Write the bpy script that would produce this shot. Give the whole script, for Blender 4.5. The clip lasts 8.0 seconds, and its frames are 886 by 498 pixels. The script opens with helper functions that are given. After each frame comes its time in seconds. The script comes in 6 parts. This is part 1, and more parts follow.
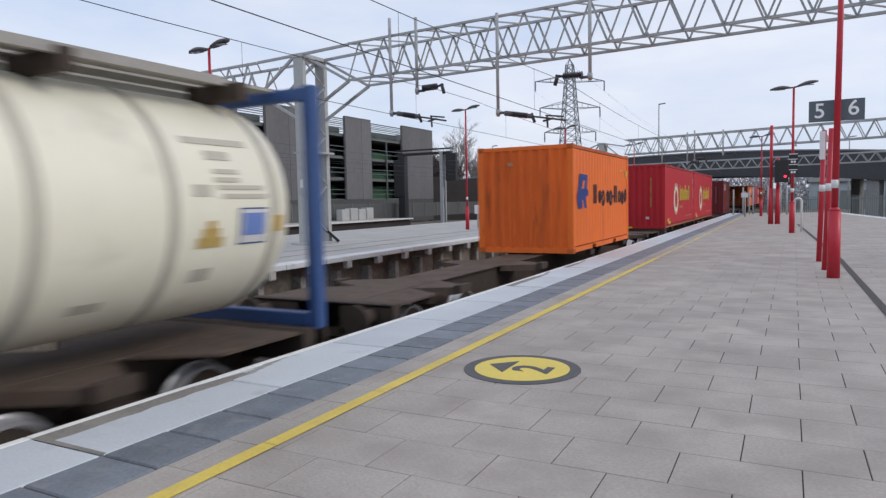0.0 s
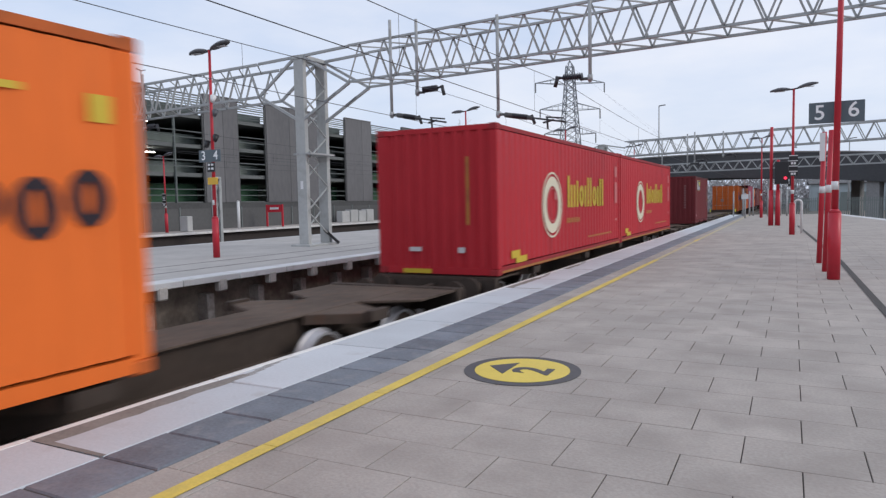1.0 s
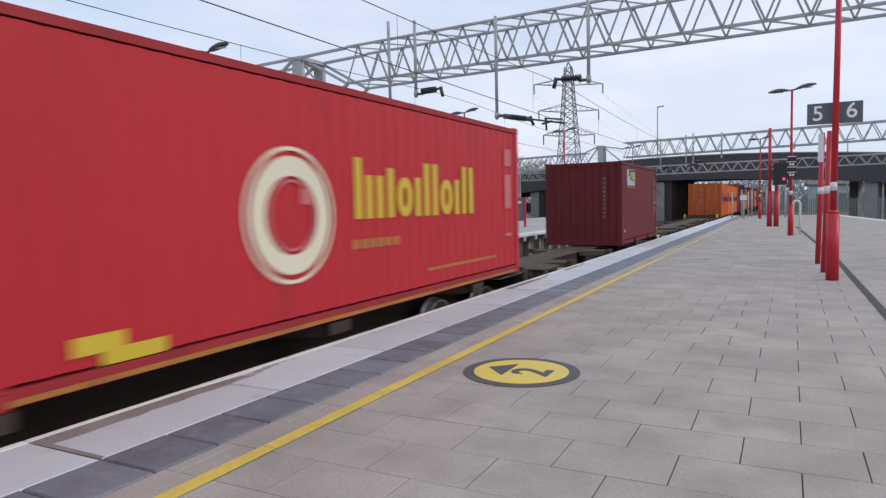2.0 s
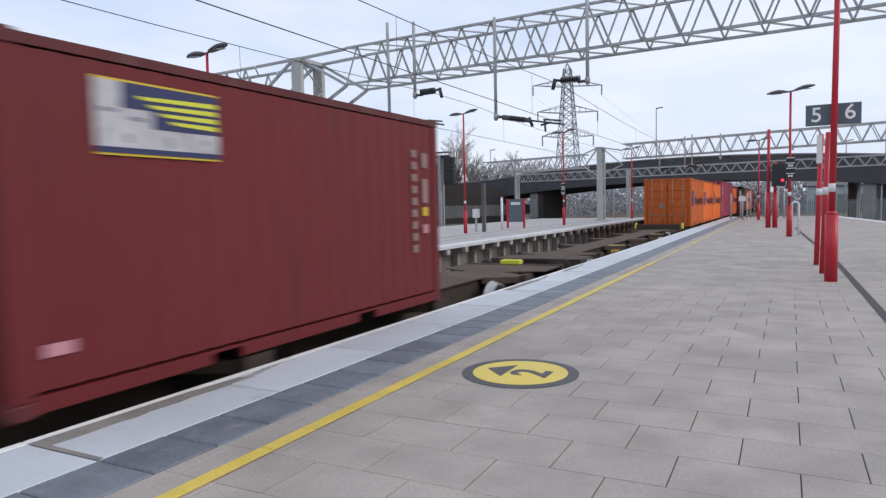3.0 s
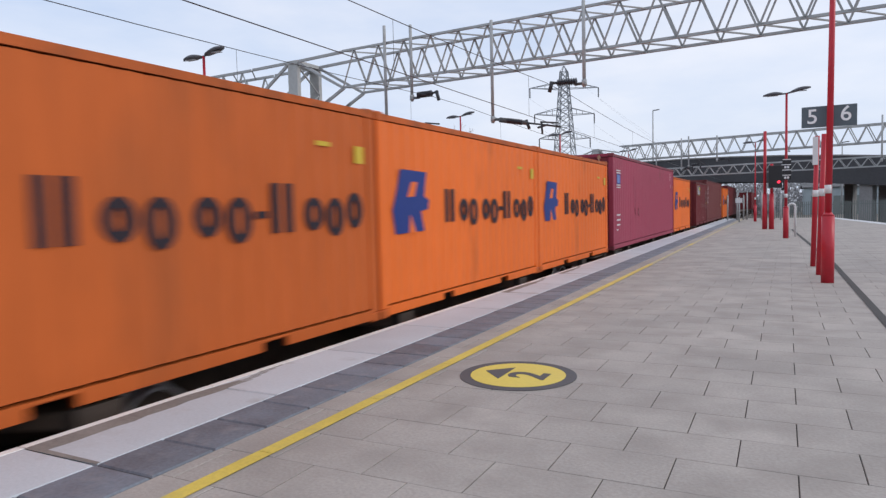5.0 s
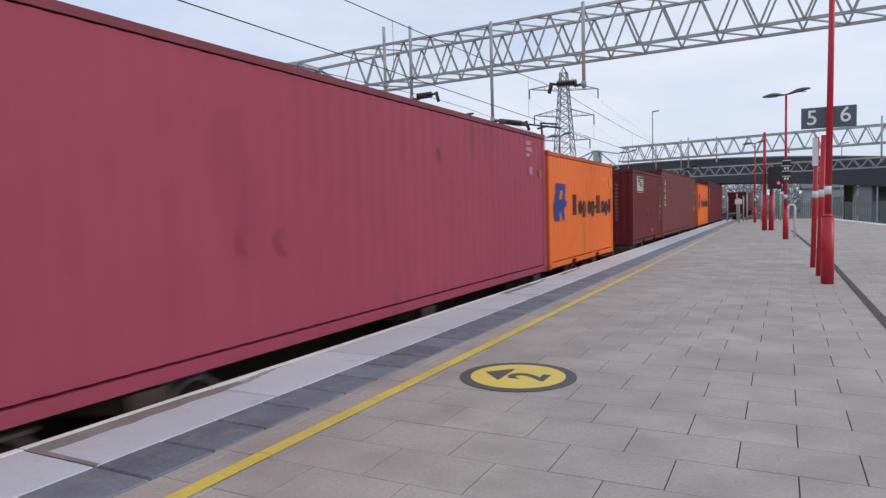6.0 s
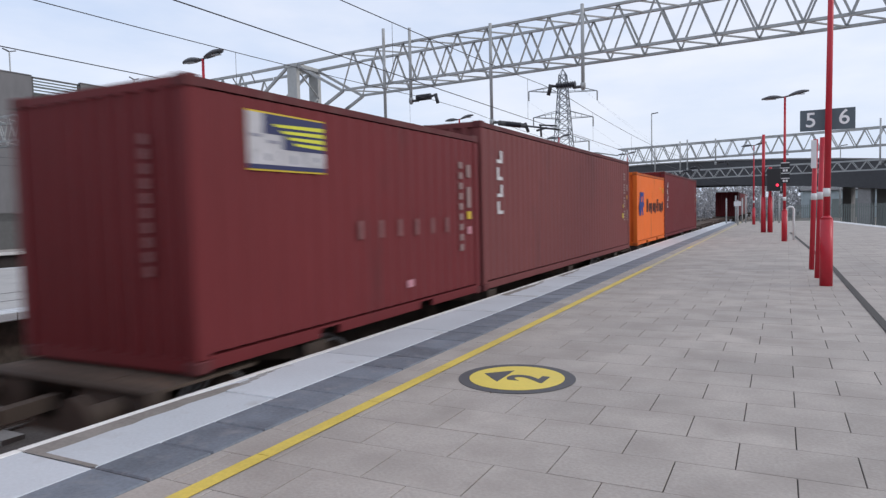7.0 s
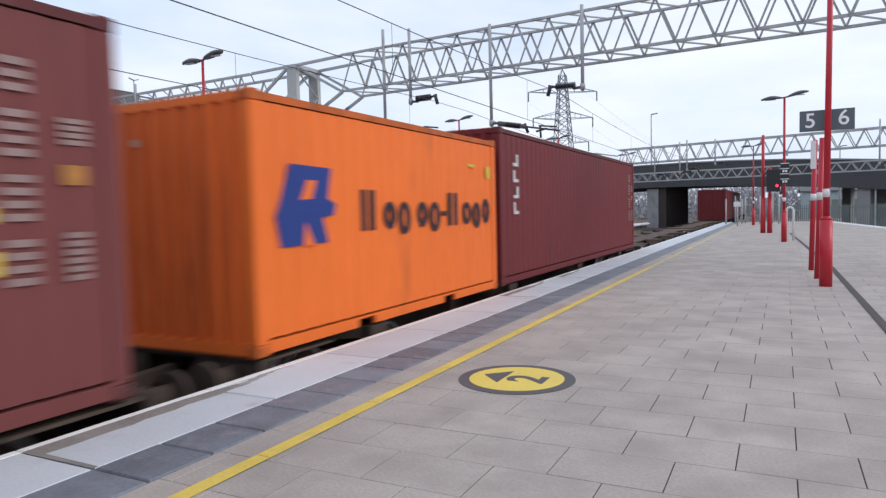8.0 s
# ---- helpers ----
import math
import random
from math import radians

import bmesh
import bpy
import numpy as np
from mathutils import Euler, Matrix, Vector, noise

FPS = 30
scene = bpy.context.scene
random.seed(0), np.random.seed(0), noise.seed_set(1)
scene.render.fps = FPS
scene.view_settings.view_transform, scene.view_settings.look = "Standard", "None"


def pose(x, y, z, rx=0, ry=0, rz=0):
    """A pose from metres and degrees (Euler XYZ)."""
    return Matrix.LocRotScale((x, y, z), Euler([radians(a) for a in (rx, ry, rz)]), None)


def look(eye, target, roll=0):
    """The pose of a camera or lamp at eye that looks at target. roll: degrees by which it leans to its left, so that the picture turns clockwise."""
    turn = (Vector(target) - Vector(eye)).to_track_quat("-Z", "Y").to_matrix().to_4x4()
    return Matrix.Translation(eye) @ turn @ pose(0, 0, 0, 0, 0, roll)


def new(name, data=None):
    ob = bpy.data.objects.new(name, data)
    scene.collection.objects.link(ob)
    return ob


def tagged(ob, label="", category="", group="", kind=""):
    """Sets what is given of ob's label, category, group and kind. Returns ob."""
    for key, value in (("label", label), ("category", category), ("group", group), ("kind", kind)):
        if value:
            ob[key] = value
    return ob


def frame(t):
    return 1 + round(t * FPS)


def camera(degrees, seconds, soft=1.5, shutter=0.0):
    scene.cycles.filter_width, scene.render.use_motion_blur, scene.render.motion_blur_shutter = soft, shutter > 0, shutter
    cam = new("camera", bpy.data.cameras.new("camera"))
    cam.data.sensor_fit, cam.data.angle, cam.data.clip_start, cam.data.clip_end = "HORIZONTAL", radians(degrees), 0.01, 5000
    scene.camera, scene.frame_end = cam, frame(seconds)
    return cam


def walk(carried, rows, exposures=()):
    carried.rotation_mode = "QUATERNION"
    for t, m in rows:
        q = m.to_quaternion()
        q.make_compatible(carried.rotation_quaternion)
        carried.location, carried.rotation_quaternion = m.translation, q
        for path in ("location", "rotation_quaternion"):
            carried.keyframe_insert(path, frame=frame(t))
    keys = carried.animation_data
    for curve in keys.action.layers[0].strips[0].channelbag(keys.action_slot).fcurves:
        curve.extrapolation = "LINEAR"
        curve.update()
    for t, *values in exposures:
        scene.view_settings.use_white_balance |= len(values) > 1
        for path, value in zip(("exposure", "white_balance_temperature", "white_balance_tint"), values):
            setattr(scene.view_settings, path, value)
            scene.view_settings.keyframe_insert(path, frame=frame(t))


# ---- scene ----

# ---- camera: hand-held on the platform, turning a little ----
EYE = (0.0, 0.0, 1.402)


def aim(yaw, pitch, roll):
    y, p = radians(yaw), radians(pitch)
    d = (-math.sin(y) * math.cos(p), math.cos(y) * math.cos(p), -math.sin(p))
    return look(EYE, [a + b for a, b in zip(EYE, d)], roll)


cam = camera(67.22, 8.0, soft=1.35, shutter=0.24)
walk(cam, [
    (0.0, aim(27.353, 4.014, -1.20)),
    (0.5, aim(27.372, 3.957, -1.18)),
    (1.0, aim(27.362, 3.883, -1.19)),
    (1.5, aim(27.315, 3.821, -1.23)),
    (3.0, aim(27.177, 3.677, -1.25)),
    (3.5, aim(27.129, 3.622, -1.22)),
    (4.0, aim(27.063, 3.558, -1.28)),
    (4.5, aim(26.981, 3.508, -1.36)),
    (6.0, aim(26.930, 3.355, -1.44)),
    (6.5, aim(26.856, 3.297, -1.40)),
    (7.0, aim(26.846, 3.221, -1.35)),
    (7.5, aim(26.822, 3.205, -1.35)),
    (8.0, aim(26.821, 3.157, -1.38)),
], exposures=[(0.0, -0.08), (1.5, -0.06), (3.0, 0.04), (3.5, 0.08), (4.5, 0.0), (6.0, -0.10), (6.5, -0.12), (7.0, 0.0), (7.5, 0.02), (8.0, 0.16)])

# ---- world: bright overcast afternoon ----
SUN_EL, SUN_AZ = 34.0, 75.0
world = bpy.data.worlds.new("overcast_sky")
scene.world = world
world.use_nodes = True
wn, wl = world.node_tree.nodes, world.node_tree.links
wn.clear()
w_out = wn.new("ShaderNodeOutputWorld")
w_bg = wn.new("ShaderNodeBackground")
w_sky = wn.new("ShaderNodeTexSky")
w_sky.sky_type, w_sky.sun_disc = "NISHITA", False
w_sky.sun_elevation, w_sky.sun_rotation = radians(SUN_EL), radians(SUN_AZ)
w_sky.air_density, w_sky.dust_density = 1.0, 2.0
w_scale = wn.new("ShaderNodeMix")
w_scale.data_type, w_scale.blend_type = "RGBA", "MULTIPLY"
w_scale.inputs["Factor"].default_value = 1.0
w_scale.inputs["B"].default_value = (0.12, 0.12, 0.12, 1)
w_co = wn.new("ShaderNodeTexCoord")
w_map = wn.new("ShaderNodeMapping")
w_map.inputs["Scale"].default_value = (1.0, 1.0, 3.2)
w_noise = wn.new("ShaderNodeTexNoise")
w_noise.inputs["Scale"].default_value = 2.2
w_noise.inputs["Detail"].default_value = 6.0
w_noise.inputs["Roughness"].default_value = 0.55
w_ramp = wn.new("ShaderNodeValToRGB")
w_ramp.color_ramp.elements[0].position, w_ramp.color_ramp.elements[0].color = 0.32, (0.60, 0.70, 0.90, 1)
w_ramp.color_ramp.elements[1].position, w_ramp.color_ramp.elements[1].color = 0.68, (0.875, 0.895, 0.985, 1)
w_mix = wn.new("ShaderNodeMix")
w_mix.data_type = "RGBA"
w_mix.inputs["Factor"].default_value = 0.82
wl.new(w_sky.outputs["Color"], w_scale.inputs["A"])
wl.new(w_co.outputs["Generated"], w_map.inputs["Vector"])
wl.new(w_map.outputs["Vector"], w_noise.inputs["Vector"])
wl.new(w_noise.outputs["Fac"], w_ramp.inputs["Fac"])
wl.new(w_scale.outputs["Result"], w_mix.inputs["A"])
wl.new(w_ramp.outputs["Color"], w_mix.inputs["B"])
wl.new(w_mix.outputs["Result"], w_bg.inputs["Color"])
w_bg.inputs["Strength"].default_value = 1.15
wl.new(w_bg.outputs["Background"], w_out.inputs["Surface"])

sun = new("sun", bpy.data.lights.new("sun", "SUN"))
sun.data.energy, sun.data.angle, sun.data.color = 0.9, radians(20), (1.0, 0.95, 0.88)
sun.matrix_world = look((0, 0, 60), (0 - 60 * math.sin(radians(SUN_AZ)) / math.tan(radians(SUN_EL)),
                                     0 - 60 * math.cos(radians(SUN_AZ)) / math.tan(radians(SUN_EL)), 0))


# ---- materials ----
def material(name, base, rough=0.7, metal=0.0, var=0.25, fine=18.0, coarse=0.8, bump=0.15, space="Object",
             piece=0.0, dirt=None, dirt_amount=0.0, stretch=(1, 1, 1), island=False, rust=None, rust_amount=0.0, gloss=0.5):
    m = bpy.data.materials.new(name)
    m.use_nodes = True
    n, l = m.node_tree.nodes, m.node_tree.links
    b = n["Principled BSDF"]
    b.inputs["Roughness"].default_value, b.inputs["Metallic"].default_value = rough, metal
    b.inputs["Specular IOR Level"].default_value = gloss
    if space == "World":
        co = n.new("ShaderNodeNewGeometry").outputs["Position"]
    else:
        co = n.new("ShaderNodeTexCoord").outputs["Object"]
    mp = n.new("ShaderNodeMapping")
    mp.inputs["Scale"].default_value = stretch
    l.new(co, mp.inputs["Vector"])

    def noise_tex(scale, detail):
        t = n.new("ShaderNodeTexNoise")
        t.inputs["Scale"].default_value, t.inputs["Detail"].default_value = scale, detail
        l.new(mp.outputs["Vector"], t.inputs["Vector"])
        return t.outputs["Fac"]

    def mth(op, a, c, clamp=False):
        t = n.new("ShaderNodeMath")
        t.operation, t.use_clamp = op, clamp
        for i, v in enumerate((a, c)):
            if isinstance(v, (int, float)):
                t.inputs[i].default_value = v
            else:
                l.new(v, t.inputs[i])
        return t.outputs[0]

    f1, f2 = noise_tex(fine, 5.0), noise_tex(coarse, 4.0)
    val = mth("ADD", mth("MULTIPLY", mth("SUBTRACT", f1, 0.5), var * 1.4), mth("MULTIPLY", mth("SUBTRACT", f2, 0.5), var * 2.0))
    if piece:
        src = n.new("ShaderNodeNewGeometry").outputs["Random Per Island"] if island else n.new("ShaderNodeObjectInfo").outputs["Random"]
        val = mth("ADD", val, mth("MULTIPLY", mth("SUBTRACT", src, 0.5), piece * 2.0))
    val = mth("ADD", val, 1.0)
    mul = n.new("ShaderNodeMix")
    mul.data_type, mul.blend_type = "RGBA", "MULTIPLY"
    mul.inputs["Factor"].default_value = 1.0
    mul.inputs["A"].default_value = (*base, 1)
    cmb = n.new("ShaderNodeCombineColor")
    for i in range(3):
        l.new(val, cmb.inputs[i])
    l.new(cmb.outputs[0], mul.inputs["B"])
    colour = mul.outputs["Result"]
    for tint, amount, sc in ((dirt, dirt_amount, coarse * 2.3), (rust, rust_amount, coarse * 5.0)):
        if tint:
            mask = noise_tex(sc, 7.0)
            ramp = n.new("ShaderNodeMapRange")
            ramp.inputs["From Min"].default_value, ramp.inputs["From Max"].default_value = 0.68 - 0.3 * amount, 0.80
            l.new(mask, ramp.inputs["Value"])
            mx = n.new("ShaderNodeMix")
            mx.data_type = "RGBA"
            l.new(mth("MULTIPLY", ramp.outputs[0], 0.85), mx.inputs["Factor"])
            l.new(colour, mx.inputs["A"])
            mx.inputs["B"].default_value = (*tint, 1)
            colour = mx.outputs["Result"]
    l.new(colour, b.inputs["Base Color"])
    l.new(mth("ADD", mth("MULTIPLY", mth("SUBTRACT", f2, 0.5), 0.25), rough, True), b.inputs["Roughness"])
    if bump:
        bp = n.new("ShaderNodeBump")
        bp.inputs["Strength"].default_value, bp.inputs["Distance"].default_value = bump, 0.01
        l.new(f1, bp.inputs["Height"])
        l.new(bp.outputs["Normal"], b.inputs["Normal"])
    return m


def glow(name, colour, strength):
    m = bpy.data.materials.new(name)
    m.use_nodes = True
    b = m.node_tree.nodes["Principled BSDF"]
    b.inputs["Base Color"].default_value = (*colour, 1)
    b.inputs["Emission Color"].default_value = (*colour, 1)
    b.inputs["Emission Strength"].default_value = strength
    return m


PAVING = material("paving_concrete", (0.376, 0.338, 0.306), 0.75, var=0.34, fine=48, coarse=0.9, bump=0.3, space="World", piece=0.055, dirt=(0.262, 0.230, 0.206), dirt_amount=0.85)
PAVING_FAR = material("paving_concrete_far", (0.376, 0.338, 0.306), 0.75, var=0.34, fine=48, coarse=0.9, bump=0.3, space="World", piece=0.055, island=True, dirt=(0.262, 0.230, 0.206), dirt_amount=0.85)
OPP_PAVING = material("weathered_platform_surface", (0.395, 0.38, 0.365), 0.8, var=0.3, fine=30, coarse=0.7, space="World", dirt=(0.30, 0.29, 0.28), dirt_amount=0.5)
JOINT = material("joint_sand", (0.085, 0.075, 0.068), 0.95, space="World")
COPING = material("coping_paint", (0.53, 0.56, 0.59), 0.65, var=0.16, fine=40, coarse=1.3, space="World", piece=0.05, dirt=(0.38, 0.37, 0.36), dirt_amount=0.3)
COPING_FAR = material("coping_concrete", (0.60, 0.61, 0.62), 0.75, var=0.2, fine=40, coarse=1.0, space="World", piece=0.06, dirt=(0.30, 0.29, 0.28), dirt_amount=0.3)
EDGE_WHITE = material("edge_line_paint", (0.74, 0.73, 0.70), 0.6, var=0.18, fine=30, coarse=2.0, space="World", dirt=(0.4, 0.38, 0.35), dirt_amount=0.35)
WARNING = material("warning_paver", (0.155, 0.175, 0.205), 0.6, var=0.5, fine=40, coarse=3.2, space="World", piece=0.16, dirt=(0.25, 0.25, 0.26), dirt_amount=0.5)
STAIN = material("grimy_concrete", (0.23, 0.21, 0.19), 0.85, var=0.4, fine=30, coarse=3.0, space="World")
YELLOW = material("yellow_line_paint", (0.64, 0.48, 0.09), 0.6, var=0.25, fine=40, coarse=1.5, space="World", dirt=(0.42, 0.34, 0.14), dirt_amount=0.45)
YELLOW_WORN = material("trodden_line_paint", (0.50, 0.43, 0.24), 0.7, var=0.3, fine=30, coarse=1.5, space="World", dirt=(0.34, 0.30, 0.24), dirt_amount=0.7)
DISC_YELLOW = material("disc_yellow", (0.72, 0.56, 0.10), 0.5, var=0.12, fine=30, coarse=2.0)
DISC_DARK = material("disc_dark", (0.075, 0.075, 0.08), 0.6, var=0.25)
DRAIN = material("drain_iron", (0.055, 0.05, 0.047), 0.8, var=0.4, fine=30, coarse=2.0, space="World")
BRICK_WALL = material("platform_wall_concrete", (0.215, 0.185, 0.155), 0.9, var=0.7, fine=9, coarse=0.7, bump=0.5, space="World", dirt=(0.06, 0.048, 0.04), dirt_amount=0.75)
CORBEL = material("concrete_bearer", (0.44, 0.42, 0.40), 0.85, var=0.35, fine=25, coarse=2.0, space="World", dirt=(0.16, 0.14, 0.12), dirt_amount=0.5)
# bearer concrete again, darkened for the shade below the coping, with grime noise
PIER_BLOCK = material("shaded_pier_concrete", (0.33, 0.31, 0.285), 0.9, var=0.5, fine=20, coarse=2.0, space="World", dirt=(0.10, 0.085, 0.07), dirt_amount=0.6)
BALLAST = material("ballast_stone", (0.09, 0.075, 0.064), 0.95, var=0.7, fine=26, coarse=0.7, bump=1.0, space="World", dirt=(0.05, 0.04, 0.034), dirt_amount=0.6)
SLEEPER = material("concrete_sleeper", (0.26, 0.24, 0.22), 0.9, var=0.3, space="World")
RAIL = material("rail_steel", (0.30, 0.24, 0.20), 0.45, 0.7, var=0.3, space="World")
GALV = material("galvanised_steel", (0.40, 0.41, 0.41), 0.6, 0.0, var=0.22, fine=9, coarse=0.8, bump=0.05, space="World", dirt=(0.22, 0.21, 0.20), dirt_amount=0.35)
MASTPAINT = material("mast_painted_steel", (0.44, 0.45, 0.44), 0.6, 0.0, var=0.2, fine=9, coarse=0.7, bump=0.05, space="World", dirt=(0.25, 0.24, 0.23), dirt_amount=0.35)
WIRE = material("grooved_wire", (0.06, 0.06, 0.065), 0.5, 0.5, var=0.1, bump=0)
INSULATOR = material("dark_insulator", (0.045, 0.045, 0.055), 0.35, var=0.2, bump=0)
RED = material("red_post_paint", (0.50, 0.018, 0.035), 0.42, var=0.18, fine=12, coarse=1.2, bump=0.04)
WHITE = material("white_paint", (0.74, 0.74, 0.74), 0.5, var=0.08, bump=0.02)
BLACK = material("black_plastic", (0.02, 0.02, 0.022), 0.5, var=0.2, bump=0.02)
SIGN_WHITE = material("reflective_white", (0.95, 0.95, 0.95), 0.35, var=0.03, bump=0)
SIGN_GREY = material("sign_slate_grey", (0.105, 0.135, 0.155), 0.5, var=0.08, bump=0.02)
SIGN_YELLOW = material("sign_amber", (0.75, 0.45, 0.05), 0.5, var=0.08, bump=0.02)
LAMP_HEAD = material("lamp_head_grey", (0.10, 0.10, 0.11), 0.45, 0.2, var=0.15, bump=0.02)
LAMP_LENS = material("lamp_lens", (0.45, 0.46, 0.48), 0.25, var=0.05, bump=0)
PANEL = material("carpark_panel", (0.158, 0.155, 0.160), 0.8, var=0.30, fine=3, coarse=0.18, bump=0.1, space="World", piece=0.10, stretch=(1, 1, 0.35))
CONCRETE = material("grey_concrete", (0.27, 0.265, 0.26), 0.85, var=0.25, fine=8, coarse=0.3, space="World", dirt=(0.17, 0.165, 0.16), dirt_amount=0.4)
DARK_IN = material("carpark_interior", (0.17, 0.20, 0.185), 0.9, var=0.4, fine=2, coarse=0.3, space="World")
GREEN_IN = material("carpark_green_wall", (0.045, 0.115, 0.062), 0.8, var=0.3, fine=2, coarse=0.3, space="World")
RAILING = material("railing_steel", (0.20, 0.23, 0.22), 0.6, 0.0, var=0.15, space="World")
DECK_EDGE = material("carpark_deck_concrete", (0.15, 0.16, 0.158), 0.85, var=0.3, fine=6, coarse=0.3, space="World")
PARK_RAIL = material("carpark_guard_rail", (0.125, 0.145, 0.14), 0.6, var=0.2, space="World", bump=0)
OLD_BASE = material("carpark_base_block", (0.085, 0.085, 0.085), 0.85, var=0.35, fine=4, coarse=0.3, space="World")
TUBE = glow("strip_light", (1.0, 0.98, 0.92), 11.0)
BRIDGE_DARK = material("weathered_bridge_steel", (0.070, 0.072, 0.078), 0.75, var=0.3, fine=5, coarse=0.25, space="World", dirt=(0.045, 0.04, 0.04), dirt_amount=0.5)
BRIDGE_PIER = material("pier_concrete", (0.30, 0.30, 0.30), 0.85, var=0.3, fine=5, coarse=0.4, space="World", dirt=(0.17, 0.17, 0.17), dirt_amount=0.5)
OLD_BRICK = material("sooty_brick", (0.055, 0.045, 0.042), 0.9, var=0.4, fine=7, coarse=0.4, space="World")
FENCE_GREY = material("fence_grey", (0.10, 0.10, 0.10), 0.7, var=0.3, fine=5, coarse=0.4, space="World")
GROUND = material("earth_and_gravel", (0.15, 0.13, 0.11), 0.95, var=0.4, fine=3, coarse=0.06, space="World", dirt=(0.09, 0.10, 0.05), dirt_amount=0.4)
BARK = material("bare_bark", (0.25, 0.22, 0.21), 0.9, var=0.3, space="World")
PYLON = material("pylon_steel", (0.16, 0.175, 0.20), 0.6, 0.2, var=0.1, bump=0)
# far scrub: distance haze is put into this pale grey base
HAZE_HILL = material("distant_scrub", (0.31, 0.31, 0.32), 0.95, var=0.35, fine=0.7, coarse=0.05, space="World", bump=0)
CABINET = material("weathered_cabinet_paint", (0.46, 0.46, 0.45), 0.6, var=0.25, space="World", bump=0.02)
DARK_TWIG = material("dark_twigs", (0.085, 0.062, 0.058), 0.95, var=0.4, fine=2, coarse=0.3, space="World", bump=0)
# shed walls: the blue-grey haze of distance is part of this colour
SHED = material("haze_blue_cladding", (0.36, 0.42, 0.44), 0.7, var=0.25, fine=1.5, coarse=0.2, space="World", bump=0)
ORANGE = material("orange_container", (0.82, 0.172, 0.030), 0.5, var=0.13, fine=5, coarse=0.5, bump=0.05, stretch=(1, 1, 0.4), dirt=(0.38, 0.10, 0.03), dirt_amount=0.18, rust=(0.22, 0.08, 0.03), rust_amount=0.05, gloss=0.2)
ORANGE_OLD = material("faded_orange_container", (0.54, 0.120, 0.026), 0.55, var=0.2, fine=5, coarse=0.5, bump=0.05, stretch=(1, 1, 0.3), dirt=(0.32, 0.09, 0.03), dirt_amount=0.4, rust=(0.16, 0.06, 0.03), rust_amount=0.12, gloss=0.2)
CRIMSON = material("crimson_container", (0.47, 0.026, 0.036), 0.5, var=0.12, fine=5, coarse=0.5, bump=0.05, stretch=(1, 1, 0.4), dirt=(0.28, 0.03, 0.035), dirt_amount=0.2, gloss=0.2)
MAROON = material("maroon_container", (0.148, 0.023, 0.026), 0.55, var=0.15, fine=5, coarse=0.5, bump=0.05, stretch=(1, 1, 0.4), dirt=(0.08, 0.025, 0.025), dirt_amount=0.2, gloss=0.2)
BROWN = material("brown_container", (0.172, 0.051, 0.050), 0.6, var=0.15, fine=5, coarse=0.5, bump=0.05, stretch=(1, 1, 0.4), dirt=(0.11, 0.04, 0.04), dirt_amount=0.25, gloss=0.2)
PURPLE = material("faded_plum_container", (0.340, 0.060, 0.100), 0.55, var=0.15, fine=5, coarse=0.4, bump=0.05, stretch=(1, 1, 0.4), dirt=(0.19, 0.04, 0.065), dirt_amount=0.3, rust=(0.14, 0.05, 0.04), rust_amount=0.06, gloss=0.2)
ORANGE_END = material("streaked_orange_end", (0.76, 0.145, 0.026), 0.55, var=0.35, fine=7, coarse=1.6, bump=0.05, stretch=(1, 1, 0.12), dirt=(0.36, 0.075, 0.022), dirt_amount=0.5, rust=(0.18, 0.05, 0.022), rust_amount=0.25, gloss=0.2)
ORANGE_EDGE = material("grimy_orange_rail", (0.50, 0.115, 0.028), 0.6, var=0.3, fine=8, coarse=1.5, dirt=(0.20, 0.07, 0.03), dirt_amount=0.55, gloss=0.2)
CRIMSON_EDGE = material("grimy_crimson_rail", (0.33, 0.030, 0.036), 0.6, var=0.3, fine=8, coarse=1.5, dirt=(0.17, 0.035, 0.03), dirt_amount=0.5, gloss=0.2)
MAROON_EDGE = material("grimy_maroon_rail", (0.115, 0.032, 0.034), 0.65, var=0.3, fine=8, coarse=1.5, dirt=(0.15, 0.085, 0.075), dirt_amount=0.45, gloss=0.2)
PLUM_DOOR = material("rusty_plum_door", (0.20, 0.035, 0.055), 0.65, var=0.35, fine=8, coarse=1.2, stretch=(1, 1, 0.3), dirt=(0.10, 0.04, 0.035), dirt_amount=0.7, rust=(0.13, 0.06, 0.04), rust_amount=0.5, gloss=0.2)
PLUM_EDGE = material("grimy_plum_rail", (0.22, 0.055, 0.075), 0.65, var=0.3, fine=8, coarse=1.5, dirt=(0.13, 0.06, 0.05), dirt_amount=0.5, gloss=0.2)
BLUE_MARK = material("blue_marking", (0.024, 0.05, 0.22), 0.5, var=0.1, bump=0, gloss=0.2)
NAVY_MARK = material("navy_marking", (0.03, 0.022, 0.03), 0.5, var=0.1, bump=0, gloss=0.2)
CREAM_MARK = material("cream_marking", (0.72, 0.66, 0.50), 0.5, var=0.1, bump=0)
GOLD_MARK = material("gold_marking", (0.60, 0.43, 0.03), 0.5, var=0.1, bump=0)
WHITE_MARK = material("white_marking", (0.62, 0.60, 0.60), 0.5, var=0.15, bump=0)
SKY_MARK = material("blue_placard", (0.14, 0.22, 0.50), 0.5, var=0.1, bump=0)
TANK_WHITE = material("cream_tank_shell", (0.78, 0.74, 0.60), 0.4, var=0.08, fine=3, coarse=0.5, bump=0.02, dirt=(0.50, 0.46, 0.36), dirt_amount=0.25)
TANK_BLUE = material("blue_tank_frame", (0.028, 0.075, 0.22), 0.45, var=0.2)
